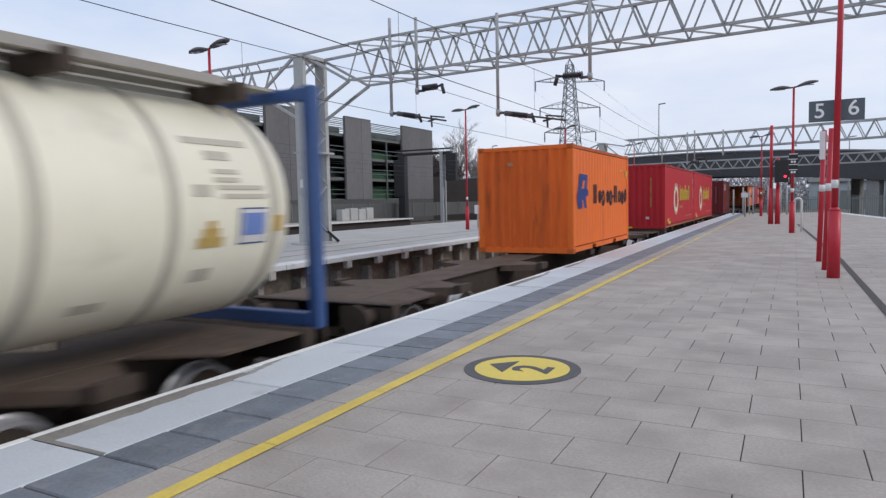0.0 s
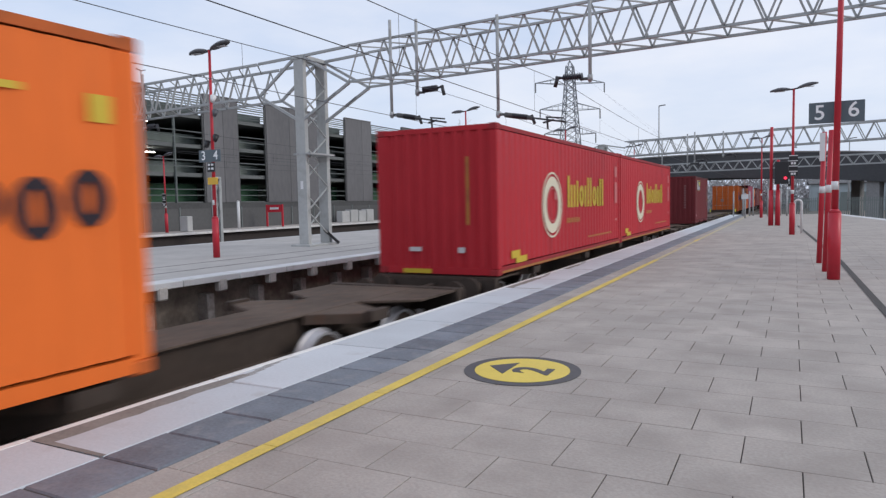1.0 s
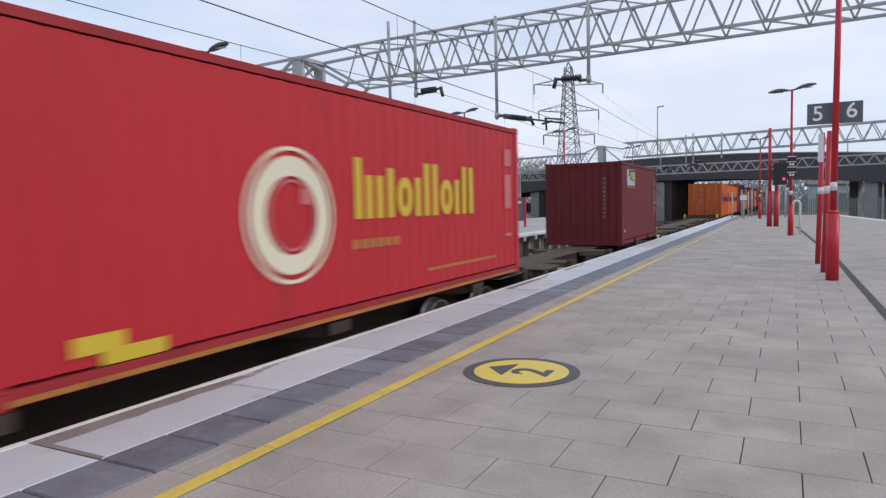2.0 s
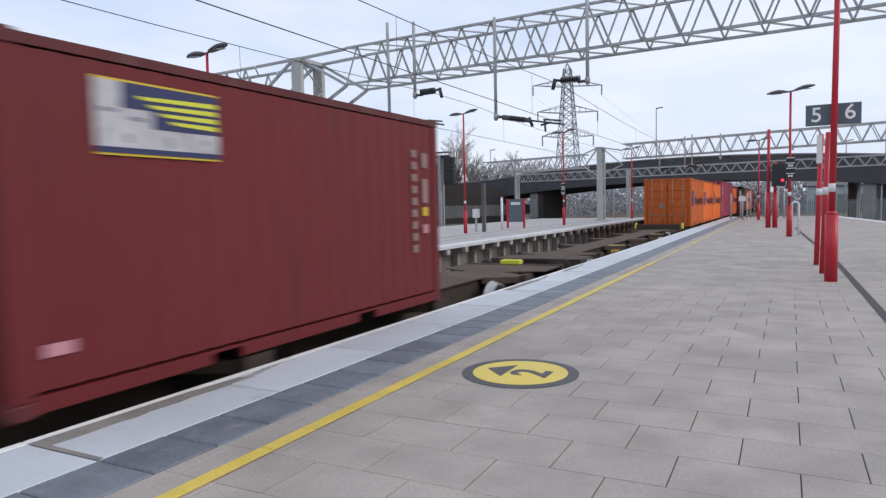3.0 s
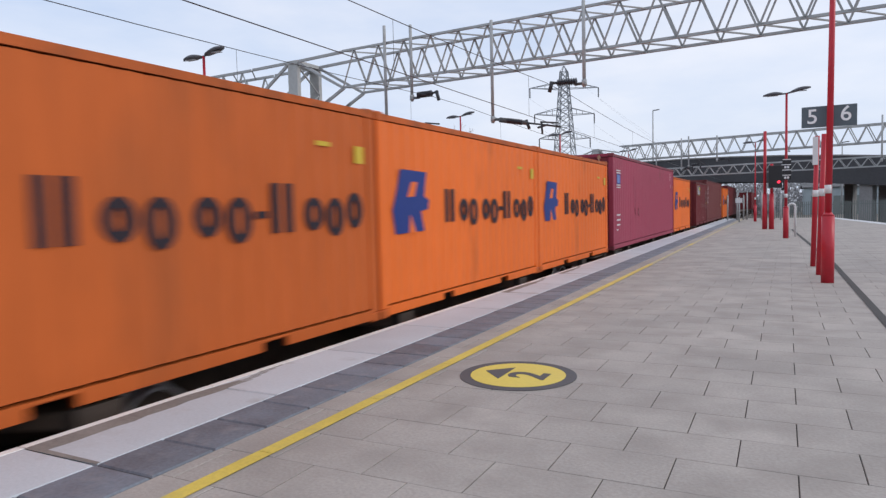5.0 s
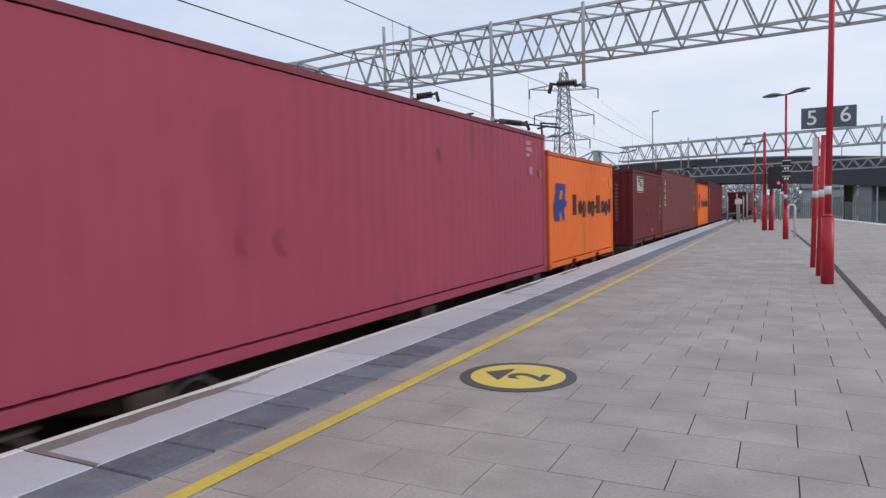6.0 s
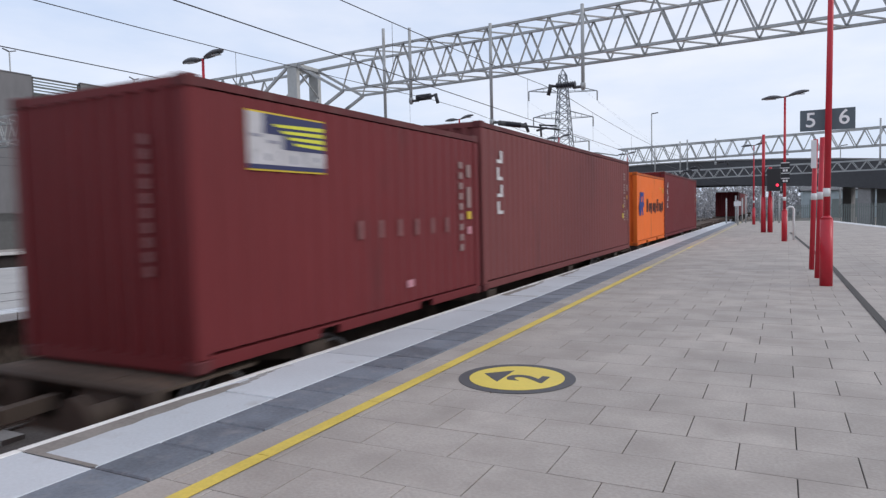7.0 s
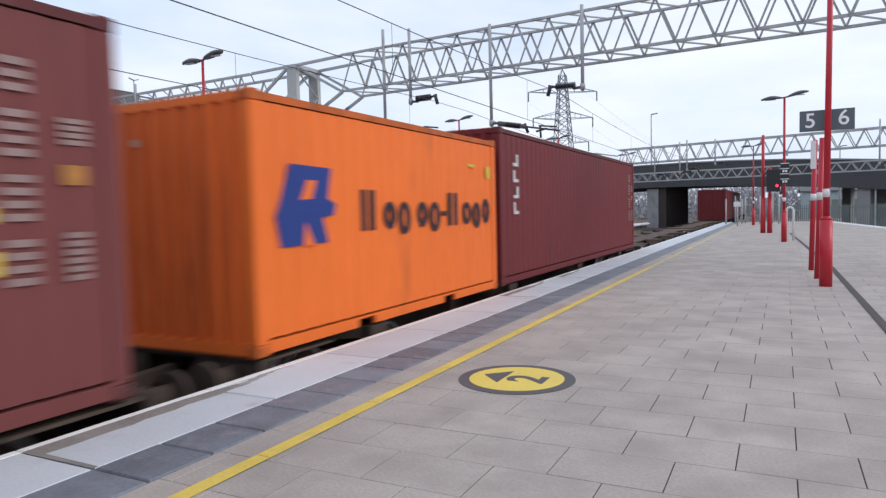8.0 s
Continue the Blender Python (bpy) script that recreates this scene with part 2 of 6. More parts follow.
WAGON = material("wagon_underframe", (0.066, 0.050, 0.041), 0.85, var=0.35, fine=9, coarse=0.9, dirt=(0.05, 0.042, 0.036), dirt_amount=0.4, gloss=0.2)
WAGON_DECK = material("dusty_wagon_deck", (0.105, 0.078, 0.062), 0.85, var=0.5, fine=9, coarse=0.9, dirt=(0.05, 0.038, 0.03), dirt_amount=0.6, rust=(0.13, 0.07, 0.045), rust_amount=0.4, gloss=0.2)
WHEEL = material("polished_wheel", (0.46, 0.45, 0.46), 0.35, 0.35, var=0.15, bump=0.02)
HAZARD = material("hazard_yellow", (0.62, 0.62, 0.05), 0.55, var=0.15, bump=0.02)
GRIMY_YELLOW = material("grimy_yellow_plate", (0.46, 0.30, 0.05), 0.7, var=0.4, fine=12, coarse=3.0, dirt=(0.14, 0.09, 0.05), dirt_amount=0.6)
DOOR_BAR = material("dull_locking_bar", (0.42, 0.25, 0.16), 0.5, 0.2, var=0.2, bump=0.02)


# ---- building blocks ----
def box(bm, x0, x1, y0, y1, z0, z1):
    v = [bm.verts.new((x, y, z)) for z in (z0, z1) for y in (y0, y1) for x in (x0, x1)]
    for f in ((0, 2, 3, 1), (4, 5, 7, 6), (0, 1, 5, 4), (2, 6, 7, 3), (0, 4, 6, 2), (1, 3, 7, 5)):
        bm.faces.new([v[i] for i in f])
    return bm


def bar(bm, p, q, w, h=None):
    """A rectangular bar from p to q."""
    p, q = Vector(p), Vector(q)
    h = w if h is None else h
    d = (q - p).normalized()
    side = d.cross(Vector((0, 0, 1)))
    side = Vector((1, 0, 0)) if side.length < 1e-4 else side.normalized()
    up = side.cross(d).normalized()
    v = [bm.verts.new(e + side * (sx * w / 2) + up * (sy * h / 2)) for e in (p, q) for sx, sy in ((-1, -1), (1, -1), (1, 1), (-1, 1))]
    for f in ((0, 3, 2, 1), (4, 5, 6, 7), (0, 1, 5, 4), (1, 2, 6, 5), (2, 3, 7, 6), (3, 0, 4, 7)):
        bm.faces.new([v[i] for i in f])
    return bm


def angle_bar(bm, p, q, w, thick=0.2):
    """A rolled steel angle from p to q: an L in section, w along each leg."""
    p, q = Vector(p), Vector(q)
    d = (q - p).normalized()
    side = d.cross(Vector((0, 0, 1)))
    side = Vector((1, 0, 0)) if side.length < 1e-4 else side.normalized()
    up = side.cross(d).normalized()
    t = w * thick
    sec = [(0, 0), (w, 0), (w, t), (t, t), (t, w), (0, w)]
    rings = [[bm.verts.new(e + side * (u - w / 2) + up * (v - w / 2)) for u, v in sec] for e in (p, q)]
    for i in range(6):
        j = (i + 1) % 6
        bm.faces.new((rings[0][i], rings[0][j], rings[1][j], rings[1][i]))
    bm.faces.new(rings[0][::-1])
    bm.faces.new(rings[1])
    return bm


def tube(bm, p, q, r0, r1=None, seg=10, caps=True):
    p, q = Vector(p), Vector(q)
    r1 = r0 if r1 is None else r1
    d = (q - p).normalized()
    side = d.cross(Vector((0, 0, 1)))
    side = Vector((1, 0, 0)) if side.length < 1e-4 else side.normalized()
    up = side.cross(d).normalized()
    rings = []
    for e, r in ((p, r0), (q, r1)):
        rings.append([bm.verts.new(e + (side * math.cos(a) + up * math.sin(a)) * r) for a in (2 * math.pi * i / seg for i in range(seg))])
    for i in range(seg):
        f = bm.faces.new((rings[0][i], rings[0][(i + 1) % seg], rings[1][(i + 1) % seg], rings[1][i]))
        f.smooth = seg > 6
    if caps:
        bm.faces.new(rings[0][::-1])
        bm.faces.new(rings[1])
    return bm


def hose(bm, pts, r, seg=6):
    """One round wire or rod bent through the points."""
    pts = [Vector(p) for p in pts]
    loops = []
    for i, p in enumerate(pts):
        d = (pts[min(i + 1, len(pts) - 1)] - pts[max(i - 1, 0)]).normalized()
        side = d.cross(Vector((0.13, 0.05, 1)) if abs(d.z) < 0.9 else Vector((0, 1, 0))).normalized()
        up = side.cross(d).normalized()
        loops.append([bm.verts.new(p + (side * math.cos(a) + up * math.sin(a)) * r) for a in (2 * math.pi * k / seg for k in range(seg))])
    for lo, hi in zip(loops[:-1], loops[1:]):
        for k in range(seg):
            bm.faces.new((lo[k], lo[(k + 1) % seg], hi[(k + 1) % seg], hi[k])).smooth = True
    bm.faces.new(loops[0][::-1])
    bm.faces.new(loops[-1])
    return bm


def plate(bm, pts, thick):
    """A flat polygon in a vertical or level plane, given by its corners, with a thickness vector."""
    t = Vector(thick)
    a = [bm.verts.new(p) for p in pts]
    b = [bm.verts.new(Vector(p) + t) for p in pts]
    bm.faces.new(a)
    bm.faces.new(b[::-1])
    for i in range(len(a)):
        j = (i + 1) % len(a)
        bm.faces.new((a[j], a[i], b[i], b[j]))
    return bm


def new_bm():
    return bmesh.new()


def finish(bm, name, mat, bevel=0.0):
    if bevel:
        bmesh.ops.bevel(bm, geom=bm.edges[:], offset=bevel, segments=1, affect="EDGES")
    bmesh.ops.recalc_face_normals(bm, faces=bm.faces[:])
    me = bpy.data.meshes.new(name)
    bm.to_mesh(me)
    bm.free()
    me.materials.append(mat)
    return me


def part(name, bm, mat, parent, label="", bevel=0.0):
    ob = new(name, finish(bm, name, mat, bevel))
    ob.parent = parent
    return tagged(ob, label)


def whole(name, bm, mat, label, category, group="", kind="", bevel=0.0):
    return tagged(new(name, finish(bm, name, mat, bevel)), label, category, group, kind)


def thing(name, label, category, group="", kind="", at=(0, 0, 0)):
    e = new(name)
    e.empty_display_size = 0.2
    e.location = at
    return tagged(e, label, category, group, kind)


def text_part(name, body_text, size, mat, parent, m, label="", deep=0.004, bold=0.0):
    cu = bpy.data.curves.new(name, "FONT")
    cu.body, cu.size, cu.align_x, cu.align_y, cu.extrude, cu.offset = body_text, size, "CENTER", "CENTER", deep, bold
    ob = bpy.data.objects.new(name, cu)
    scene.collection.objects.link(ob)
    me = bpy.data.meshes.new_from_object(ob.evaluated_get(bpy.context.evaluated_depsgraph_get()))
    bpy.data.objects.remove(ob)
    bpy.data.curves.remove(cu)
    me.materials.clear()
    me.materials.append(mat)
    t = new(name, me)
    t.parent, t.matrix_basis = parent, m
    return tagged(t, label)


# ---- ground, track beds ----
Z_BED, Z_RAIL = -1.14, -0.915
EDGE, EDGE_L, BACK_L, EDGE_3 = -4.20, -10.55, -20.9, -31.0
bm = box(new_bm(), -900, 900, -300, 1500, -3.0, Z_BED - 0.06)
whole("ground", bm, GROUND, "brown earth and gravel ground of the railway land", "ground", kind="structure")


def ballast_bed(name, x0, x1, y0, y1):
    """A sheet of track ballast with an uneven, stony surface."""
    b = new_bm()
    nx, ny = max(6, int((x1 - x0) / 0.22)), int((y1 - y0) / 0.45)
    grid = []
    for j in range(ny + 1):
        row = []
        for i in range(nx + 1):
            x, y = x0 + (x1 - x0) * i / nx, y0 + (y1 - y0) * j / ny
            row.append(b.verts.new((x, y, Z_BED + 0.05 * noise.noise(Vector((x * 3.1, y * 3.1, 0))))))
        grid.append(row)
    for j in range(ny):
        for i in range(nx):
            b.faces.new((grid[j][i], grid[j][i + 1], grid[j + 1][i + 1], grid[j + 1][i]))
    return whole(name, b, BALLAST, "dark brown stone ballast bed between the platforms", "ballast", kind="stuff")


ballast_bed("ballast", EDGE_L - 0.7, EDGE + 0.4, -8, 75)
ballast_bed("ballast", EDGE_3 - 0.3, BACK_L + 0.4, 0, 75)
ballast_bed("ballast", -36, -3, 75, 160)


def railway_track(x, y0, y1):
    t = thing("railway_track", "rusty steel rails on concrete sleepers in dark ballast", "track", "railway tracks", "structure")
    for s in (-1, 1):
        b = new_bm()
        xr = x + s * 0.7525
        box(b, xr - 0.07, xr + 0.07, y0, y1, Z_RAIL - 0.16, Z_RAIL - 0.145)
        box(b, xr - 0.009, xr + 0.009, y0, y1, Z_RAIL - 0.145, Z_RAIL - 0.04)
        box(b, xr - 0.036, xr + 0.036, y0, y1, Z_RAIL - 0.04, Z_RAIL)
        part("rail", b, RAIL, t)
    b = new_bm()
    y = y0
    while y < y1:
        box(b, x - 1.25, x + 1.25, y, y + 0.26, Z_RAIL - 0.30, Z_RAIL - 0.165)
        y += 0.65
    sl = part("sleepers", b, SLEEPER, t)
    tagged(sl, kind="stuff")
    return t


TRACK_NEAR, TRACK_FAR = -5.66, -9.12
for xt in (TRACK_NEAR, TRACK_FAR):
    railway_track(xt, -8, 160)
for xt in (-22.4, -25.9, -29.5):
    railway_track(xt, 2, 140)

# ---- the platform underfoot ----
PLAT_END = 60.0


def right_edge(y):
    """The far side of the island platform closes in on the near side."""
    return 9.5 if y < 5 else 9.5 - (y - 5) * 0.108


platform = thing("platform", "paved station platform with pale coping and a yellow safety line", "platform", kind="structure")
b = new_bm()
plate(b, [(EDGE + 0.35, -6, -0.05), (EDGE + 0.35, PLAT_END, -0.05), (right_edge(PLAT_END) - 0.3, PLAT_END, -0.05), (right_edge(5) - 0.3, 5, -0.05), (right_edge(5) - 0.3, -6, -0.05)], (0, 0, -1.3))
part("platform_core", b, BRICK_WALL, platform)
b = new_bm()
plate(b, [(-3.46, -6, -0.011), (-3.46, PLAT_END, -0.011), (right_edge(PLAT_END) - 0.6, PLAT_END, -0.011), (right_edge(5) - 0.6, 5, -0.011), (right_edge(5) - 0.6, -6, -0.011)], (0, 0, -0.03))
part("joint_bed", b, JOINT, platform, "dark sand-filled joints")


def piece_mesh(name, w, d, h, mat, chamfer=0.006):
    """A paving piece with a chamfered top edge, its top at z 0."""
    b = new_bm()
    c = chamfer
    lv = []
    for z, e in ((-h, 0), (-c, 0), (0, c)):
        lv.append([b.verts.new((sx * (w / 2 - e), sy * (d / 2 - e), z)) for sx, sy in ((-1, -1), (1, -1), (1, 1), (-1, 1))])
    for k in range(2):
        for i in range(4):
            b.faces.new((lv[k][i], lv[k][(i + 1) % 4], lv[k + 1][(i + 1) % 4], lv[k + 1][i]))
    b.faces.new(lv[2])
    return finish(b, name, mat)


def lay(mesh, name, x, y, z, parent, rz=0.0):
    ob = new(name, mesh)
    ob.parent, ob.location, ob.rotation_euler = parent, (x, y, z), (0, 0, rz)
    return ob


def piece_into(b, x, y, z, w, d, h=0.03, c=0.004):
    lv = []
    for zz, e in ((z - h, 0), (z - c, 0), (z, c)):
        lv.append([b.verts.new((x + sx * (w / 2 - e), y + sy * (d / 2 - e), zz)) for sx, sy in ((-1, -1), (1, -1), (1, 1), (-1, 1))])
    for k in range(2):
        for i in range(4):
            b.faces.new((lv[k][i], lv[k][(i + 1) % 4], lv[k + 1][(i + 1) % 4], lv[k + 1][i]))
    b.faces.new(lv[2])


# coping: long pale slabs with a white nosing line
COP_L = 1.52
coping_me = piece_mesh("coping_slab", 0.66, COP_L - 0.02, 0.13, COPING, 0.008)
nose_me = piece_mesh("white_nosing", 0.074, COP_L - 0.006, 0.13, EDGE_WHITE, 0.006)
k = 0
y = -5.2
while y < PLAT_END:
    dz = 0.0
    lay(coping_me, "coping_slab", -3.795, y + COP_L / 2, dz, platform)
    lay(nose_me, "white_nosing", EDGE + 0.037, y + COP_L / 2, dz + 0.0006, platform)
    y += COP_L
# worn strips beside the nosing where the paint has gone
b = new_bm()
for y0, y1, x1 in ((2.42, 4.15, -3.965), (10.2, 12.0, -4.0), (13.4, 14.7, -4.03)):
    n = 14
    low = [(EDGE + 0.076 + (0.05 * (i - n + 4) / 4 if i > n - 4 else 0), y0 + (y1 - y0) * i / n, 0.0006) for i in range(n + 1)]
    top = [(x1 + 0.035 * noise.noise(Vector((i * 0.9, y0, 0))) - (0.06 * (i - n + 3) / 3 if i > n - 3 else 0), y0 + (y1 - y0) * i / n, 0.0006) for i in range(n, -1, -1)]
    plate(b, low + top, (0, 0, 0.0008))
    for k in range(5):
        ya, xa = y1 - 0.25 + 0.13 * k, x1 - 0.02 - 0.028 * k
        plate(b, [(xa, ya, 0.0006), (xa + 0.004, ya + 0.33, 0.0006), (xa - 0.014, ya + 0.31, 0.0006), (xa - 0.016, ya, 0.0006)], (0, 0, 0.0007))
    plate(b, [(EDGE + 0.076, y0 - 0.03, 0.0006), (EDGE + 0.076, y0 + 0.02, 0.0006), (-3.47, y0 + 0.012, 0.0006), (-3.47, y0 - 0.02, 0.0006)], (0, 0, 0.0006))
part("worn_strip", b, STAIN, platform, "grimy strip of worn coping")

# dark grey-blue warning pavers
warn_me = piece_mesh("warning_paver", 0.448, 0.436, 0.05, WARNING, 0.009)
y = -5.7
i = -6
while y < PLAT_END:
    if i < 90:
        lay(warn_me, "warning_paver", -3.238, y + 0.225, 0.003 * noise.noise(Vector((1, y * 3, 0))), platform)
    y += 0.45
    i += 1
b = new_bm()
y = -3.0 + 90 * 0.45
while y < PLAT_END:
    piece_into(b, -3.238, y + 0.225, 0, 0.448, 0.444)
    y += 0.45
tagged(part("warning_pavers", b, WARNING, platform), kind="stuff")

# paving slabs, 600 by 450 mm in running bond
SW, SD = 0.595, 0.443
slab_me = piece_mesh("paving_slab", SW - 0.0065, SD - 0.0042, 0.05, PAVING, 0.002)
half_me = piece_mesh("paving_slab", SW / 2 - 0.009, SD - 0.004, 0.05, PAVING, 0.004)
edge_me = piece_mesh("paving_slab", 0.20, SD - 0.004, 0.05, PAVING, 0.004)
far_slabs = new_bm()
count = 0
SKEW = 0.008
row = -10
y = 3.335 - 21 * SD
while y < PLAT_END:
    shift = 0.06 + (0.0 if row % 2 else SW / 2) + 0.012 * noise.noise(Vector((row * 1.7, 0.3, 0))) + SKEW * y
    n0 = math.ceil((-2.99 - shift) / SW)
    x = shift + n0 * SW
    xr = right_edge(y) - 0.7
    if x - 0.06 > -3.0:
        piece_into(far_slabs, (-3.0 + x) / 2, y + SD / 2, 0, x + 3.0 - 0.009, SD - 0.004, 0.05)
    while x < xr:
        dz = 0.002 * noise.noise(Vector((x * 2.3, y * 2.3, 7))) - 0.0022
        near = 1.8 < y < 9.2 and -3.0 < x < 2.6
        if near and count < 290:
            lay(slab_me, "paving_slab", x + SW / 2, y + SD / 2, dz, platform, 0.0)
            count += 1
        else:
            piece_into(far_slabs, x + SW / 2, y + SD / 2, dz, SW - (0.0065 if y < 10 else 0.003), SD - 0.002, 0.05, 0.002)
        x += SW
    y += SD
    row += 1
tagged(part("paving_slabs", far_slabs, PAVING_FAR, platform), kind="stuff")

# yellow safety line, in painted lengths, worn pale further along
near_line, far_line_bm = new_bm(), new_bm()
y = -5.37
while y < PLAT_END - 2:
    w = 0.004 * noise.noise(Vector((y, 0, 0)))
    box(near_line if y < 15.5 or 22 < y < 24 else far_line_bm, -2.735 + w, -2.632 + w, y, y + 1.18, 0.0045, 0.0075)
    y += 1.185
part("safety_line", near_line, YELLOW, platform, "worn yellow painted line")
part("safety_line", far_line_bm, YELLOW_WORN, platform, "yellow line trodden pale")

# drainage channel
b = new_bm()
plate(b, [(1.14, 4.0, 0.0045), (1.06, 17.0, 0.0045), (0.5, 36.0, 0.0045), (0.41, 36.0, 0.0045), (0.965, 17.0, 0.0045), (1.045, 4.0, 0.0045)], (0, 0, 0.003))
part("drain_channel", b, DRAIN, platform, "dark slotted drainage channel")
# pale coping of the far side of the island
b = new_bm()
for j in range(36):
    y0 = 5 + j * 1.53
    plate(b, [(right_edge(y0), y0, 0.0), (right_edge(y0 + 1.52), y0 + 1.52, 0.0), (right_edge(y0 + 1.52) - 0.66, y0 + 1.52, 0.0), (right_edge(y0) - 0.66, y0, 0.0)], (0, 0, -0.13))
part("far_coping", b, COPING_FAR, platform, "pale concrete coping")

# round floor marking with an arrow and the digit
disc = thing("floor_marker", "round yellow floor marking with dark border, arrow and numeral", "floor sign", at=(-1.955, 5.17, 0.0))
b = new_bm()
tube(b, (0, 0, 0.0), (0, 0, 0.003), 0.485, seg=64)
part("border", b, DISC_DARK, disc, "dark grey ring")
b = new_bm()
tube(b, (0, 0, 0.003), (0, 0, 0.0055), 0.395, seg=64)
part("field", b, DISC_YELLOW, disc, "yellow field")
b = new_bm()
plate(b, [(-0.30, 0.02, 0.006), (-0.10, -0.19, 0.006), (-0.10, 0.21, 0.006)], (0, 0, 0.002))
part("arrow", b, DISC_DARK, disc, "dark arrowhead")
text_part("numeral", "2", 0.44, DISC_DARK, disc, pose(0.11, 0.0, 0.007, 0, 0, 90), "dark numeral", 0.001, 0.012)

# ---- the opposite island platform ----
opp = thing("opposite_platform", "opposite island platform with concrete coping over a dark wall", "platform", kind="structure")
b = new_bm()
box(b, BACK_L + 0.5, EDGE_L - 0.60, -4, 62, -1.3, -0.16)
part("platform_wall", b, BRICK_WALL, opp, "dark stained platform wall")
b = new_bm()
box(b, BACK_L + 0.1, EDGE_L - 0.5, -4, 62, -0.16, -0.004)
part("deck", b, OPP_PAVING, opp)
for j in range(43):
    b = new_bm()
    y0 = -3.0 + 1.53 * j
    dz = 0.006 * noise.noise(Vector((5, y0, 0)))
    box(b, EDGE_L - 0.50, EDGE_L, y0 + 0.006, y0 + 1.524, -0.13 + dz, 0.004 + dz)
    part("coping_slab", b, COPING_FAR, opp, bevel=0.012)
b = new_bm()
box(b, BACK_L - 0.06, BACK_L + 0.1, -4, 62, -0.13, 0.004)
part("back_coping", b, COPING_FAR, opp)
b = new_bm()
for xs in (-12.25, -13.6):
    box(b, xs, xs + 0.035, -4, 62, -0.004, 0.0015)
part("surface_joint", b, DISC_DARK, opp, "dark lengthwise joint")
corb, pil = new_bm(), None
box(corb, -0.18, 0.0, -0.12, 0.12, -0.14, 0.13)
corb_me = finish(corb, "bearer_block", CORBEL, 0.03)
pil = new_bm()
box(pil, -0.30, 0.02, -0.10, 0.10, -0.5, 0.40)
pil_me = finish(pil, "pier_block", PIER_BLOCK, 0.015)
for j in range(-4, 32):
    y0 = 7.23 + 1.53 * j
    lay(corb_me, "bearer_block", EDGE_L + 0.01, y0, -0.20, opp)
    lay(pil_me, "pier_block", EDGE_L - 0.34, y0 - 0.06, -0.80, opp)

# ---- third platform, fence ----
third = thing("distant_platform", "distant platform with a white edge line over a dark wall", "platform", kind="structure")
b = new_bm()
box(b, -36.5, EDGE_3 - 0.3, 5, 54, -1.3, -0.1)
part("platform_wall", b, OLD_BRICK, third)
b = new_bm()
box(b, -36.5, EDGE_3, 5, 54, -0.1, 0.0)
part("deck", b, PAVING_FAR, third)
b = new_bm()
box(b, EDGE_3 - 0.35, EDGE_3 + 0.02, 5, 54, -0.1, 0.012)
part("edge_line", b, EDGE_WHITE, third, "white painted edge")

fence = thing("fence", "long grey mesh fence on thin pale posts behind the distant platform", "fence", kind="structure")
b = new_bm()
box(b, -35.04, -35.0, 8, 110, -0.05, 1.42)
part("panel", b, FENCE_GREY, fence)
for j in range(34):
    b = new_bm()
    tube(b, (-34.95, 8.6 + 2.75 * j, -0.05), (-34.95, 8.6 + 2.75 * j, 1.5), 0.035, seg=6)
    part("post", b, RAILING, fence)

# ---- the freight train ----
DECK = 0.034
CW = 1.219


def travel(t):
    return 17.665 * t + 0.0912 * t * t


moving = []      # (thing, place along the train, height)
wheelsets = []   # (part, x, y, z, radius)


def corrugated(b, y0, y1, z0, z1, x_out, depth=0.015, pitch=0.278):
    """A trapezoid-corrugated wall in the plane x = x_out, facing away from x = 0."""
    s = 1 if x_out > 0 else -1
    n = max(2, round((y1 - y0) / pitch))
    p = (y1 - y0) / n
    pts = []
    for i in range(n):
        a = y0 + i * p
        pts += [(a, 0), (a + 0.27 * p, 0), (a + 0.5 * p, depth), (a + 0.77 * p, depth)]
    pts.append((y1, 0))
    lo = [b.verts.new((x_out - s * d, yy, z0)) for yy, d in pts]
    hi = [b.verts.new((x_out - s * d, yy, z1)) for yy, d in pts]
    for i in range(len(pts) - 1):
        b.faces.new((lo[i], lo[i + 1], hi[i + 1], hi[i]))


def corrugated_end(b, x0, x1, z0, z1, y_out, sgn, depth=0.04, pitch=0.25):
    n = max(2, round((x1 - x0) / pitch))
    p = (x1 - x0) / n
    pts = []
    for i in range(n):
        a = x0 + i * p
        pts += [(a, 0), (a + 0.27 * p, 0), (a + 0.5 * p, depth), (a + 0.77 * p, depth)]
    pts.append((x1, 0))
    lo = [b.verts.new((xx, y_out - sgn * d, z0)) for xx, d in pts]
    hi = [b.verts.new((xx, y_out - sgn * d, z1)) for xx, d in pts]
    for i in range(len(pts) - 1):
        b.faces.new((lo[i], lo[i + 1], hi[i + 1], hi[i]))


def mark(parent, mat, rects, name="marking", x=CW + 0.002):
    for y0, y1, z0, z1 in rects:
        part(name, box(new_bm(), x, x + 0.003, y0, y1, z0, z1), mat, parent)


def mark_poly(parent, mat, pts, name="emblem", x=CW + 0.002):
    b = new_bm()
    plate(b, [(x, y, z) for y, z in pts], (0.003, 0, 0))
    return part(name, b, mat, parent)


def end_mark(parent, mat, rects, name="end_marking"):
    for x0, x1, z0, z1 in rects:
        part(name, box(new_bm(), x0, x1, -0.004, -0.001, z0, z1), mat, parent)


WIDTHS = {"l": 0.52, "i": 0.5, "u": 0.5, "-": 0.55, " ": 0.3}


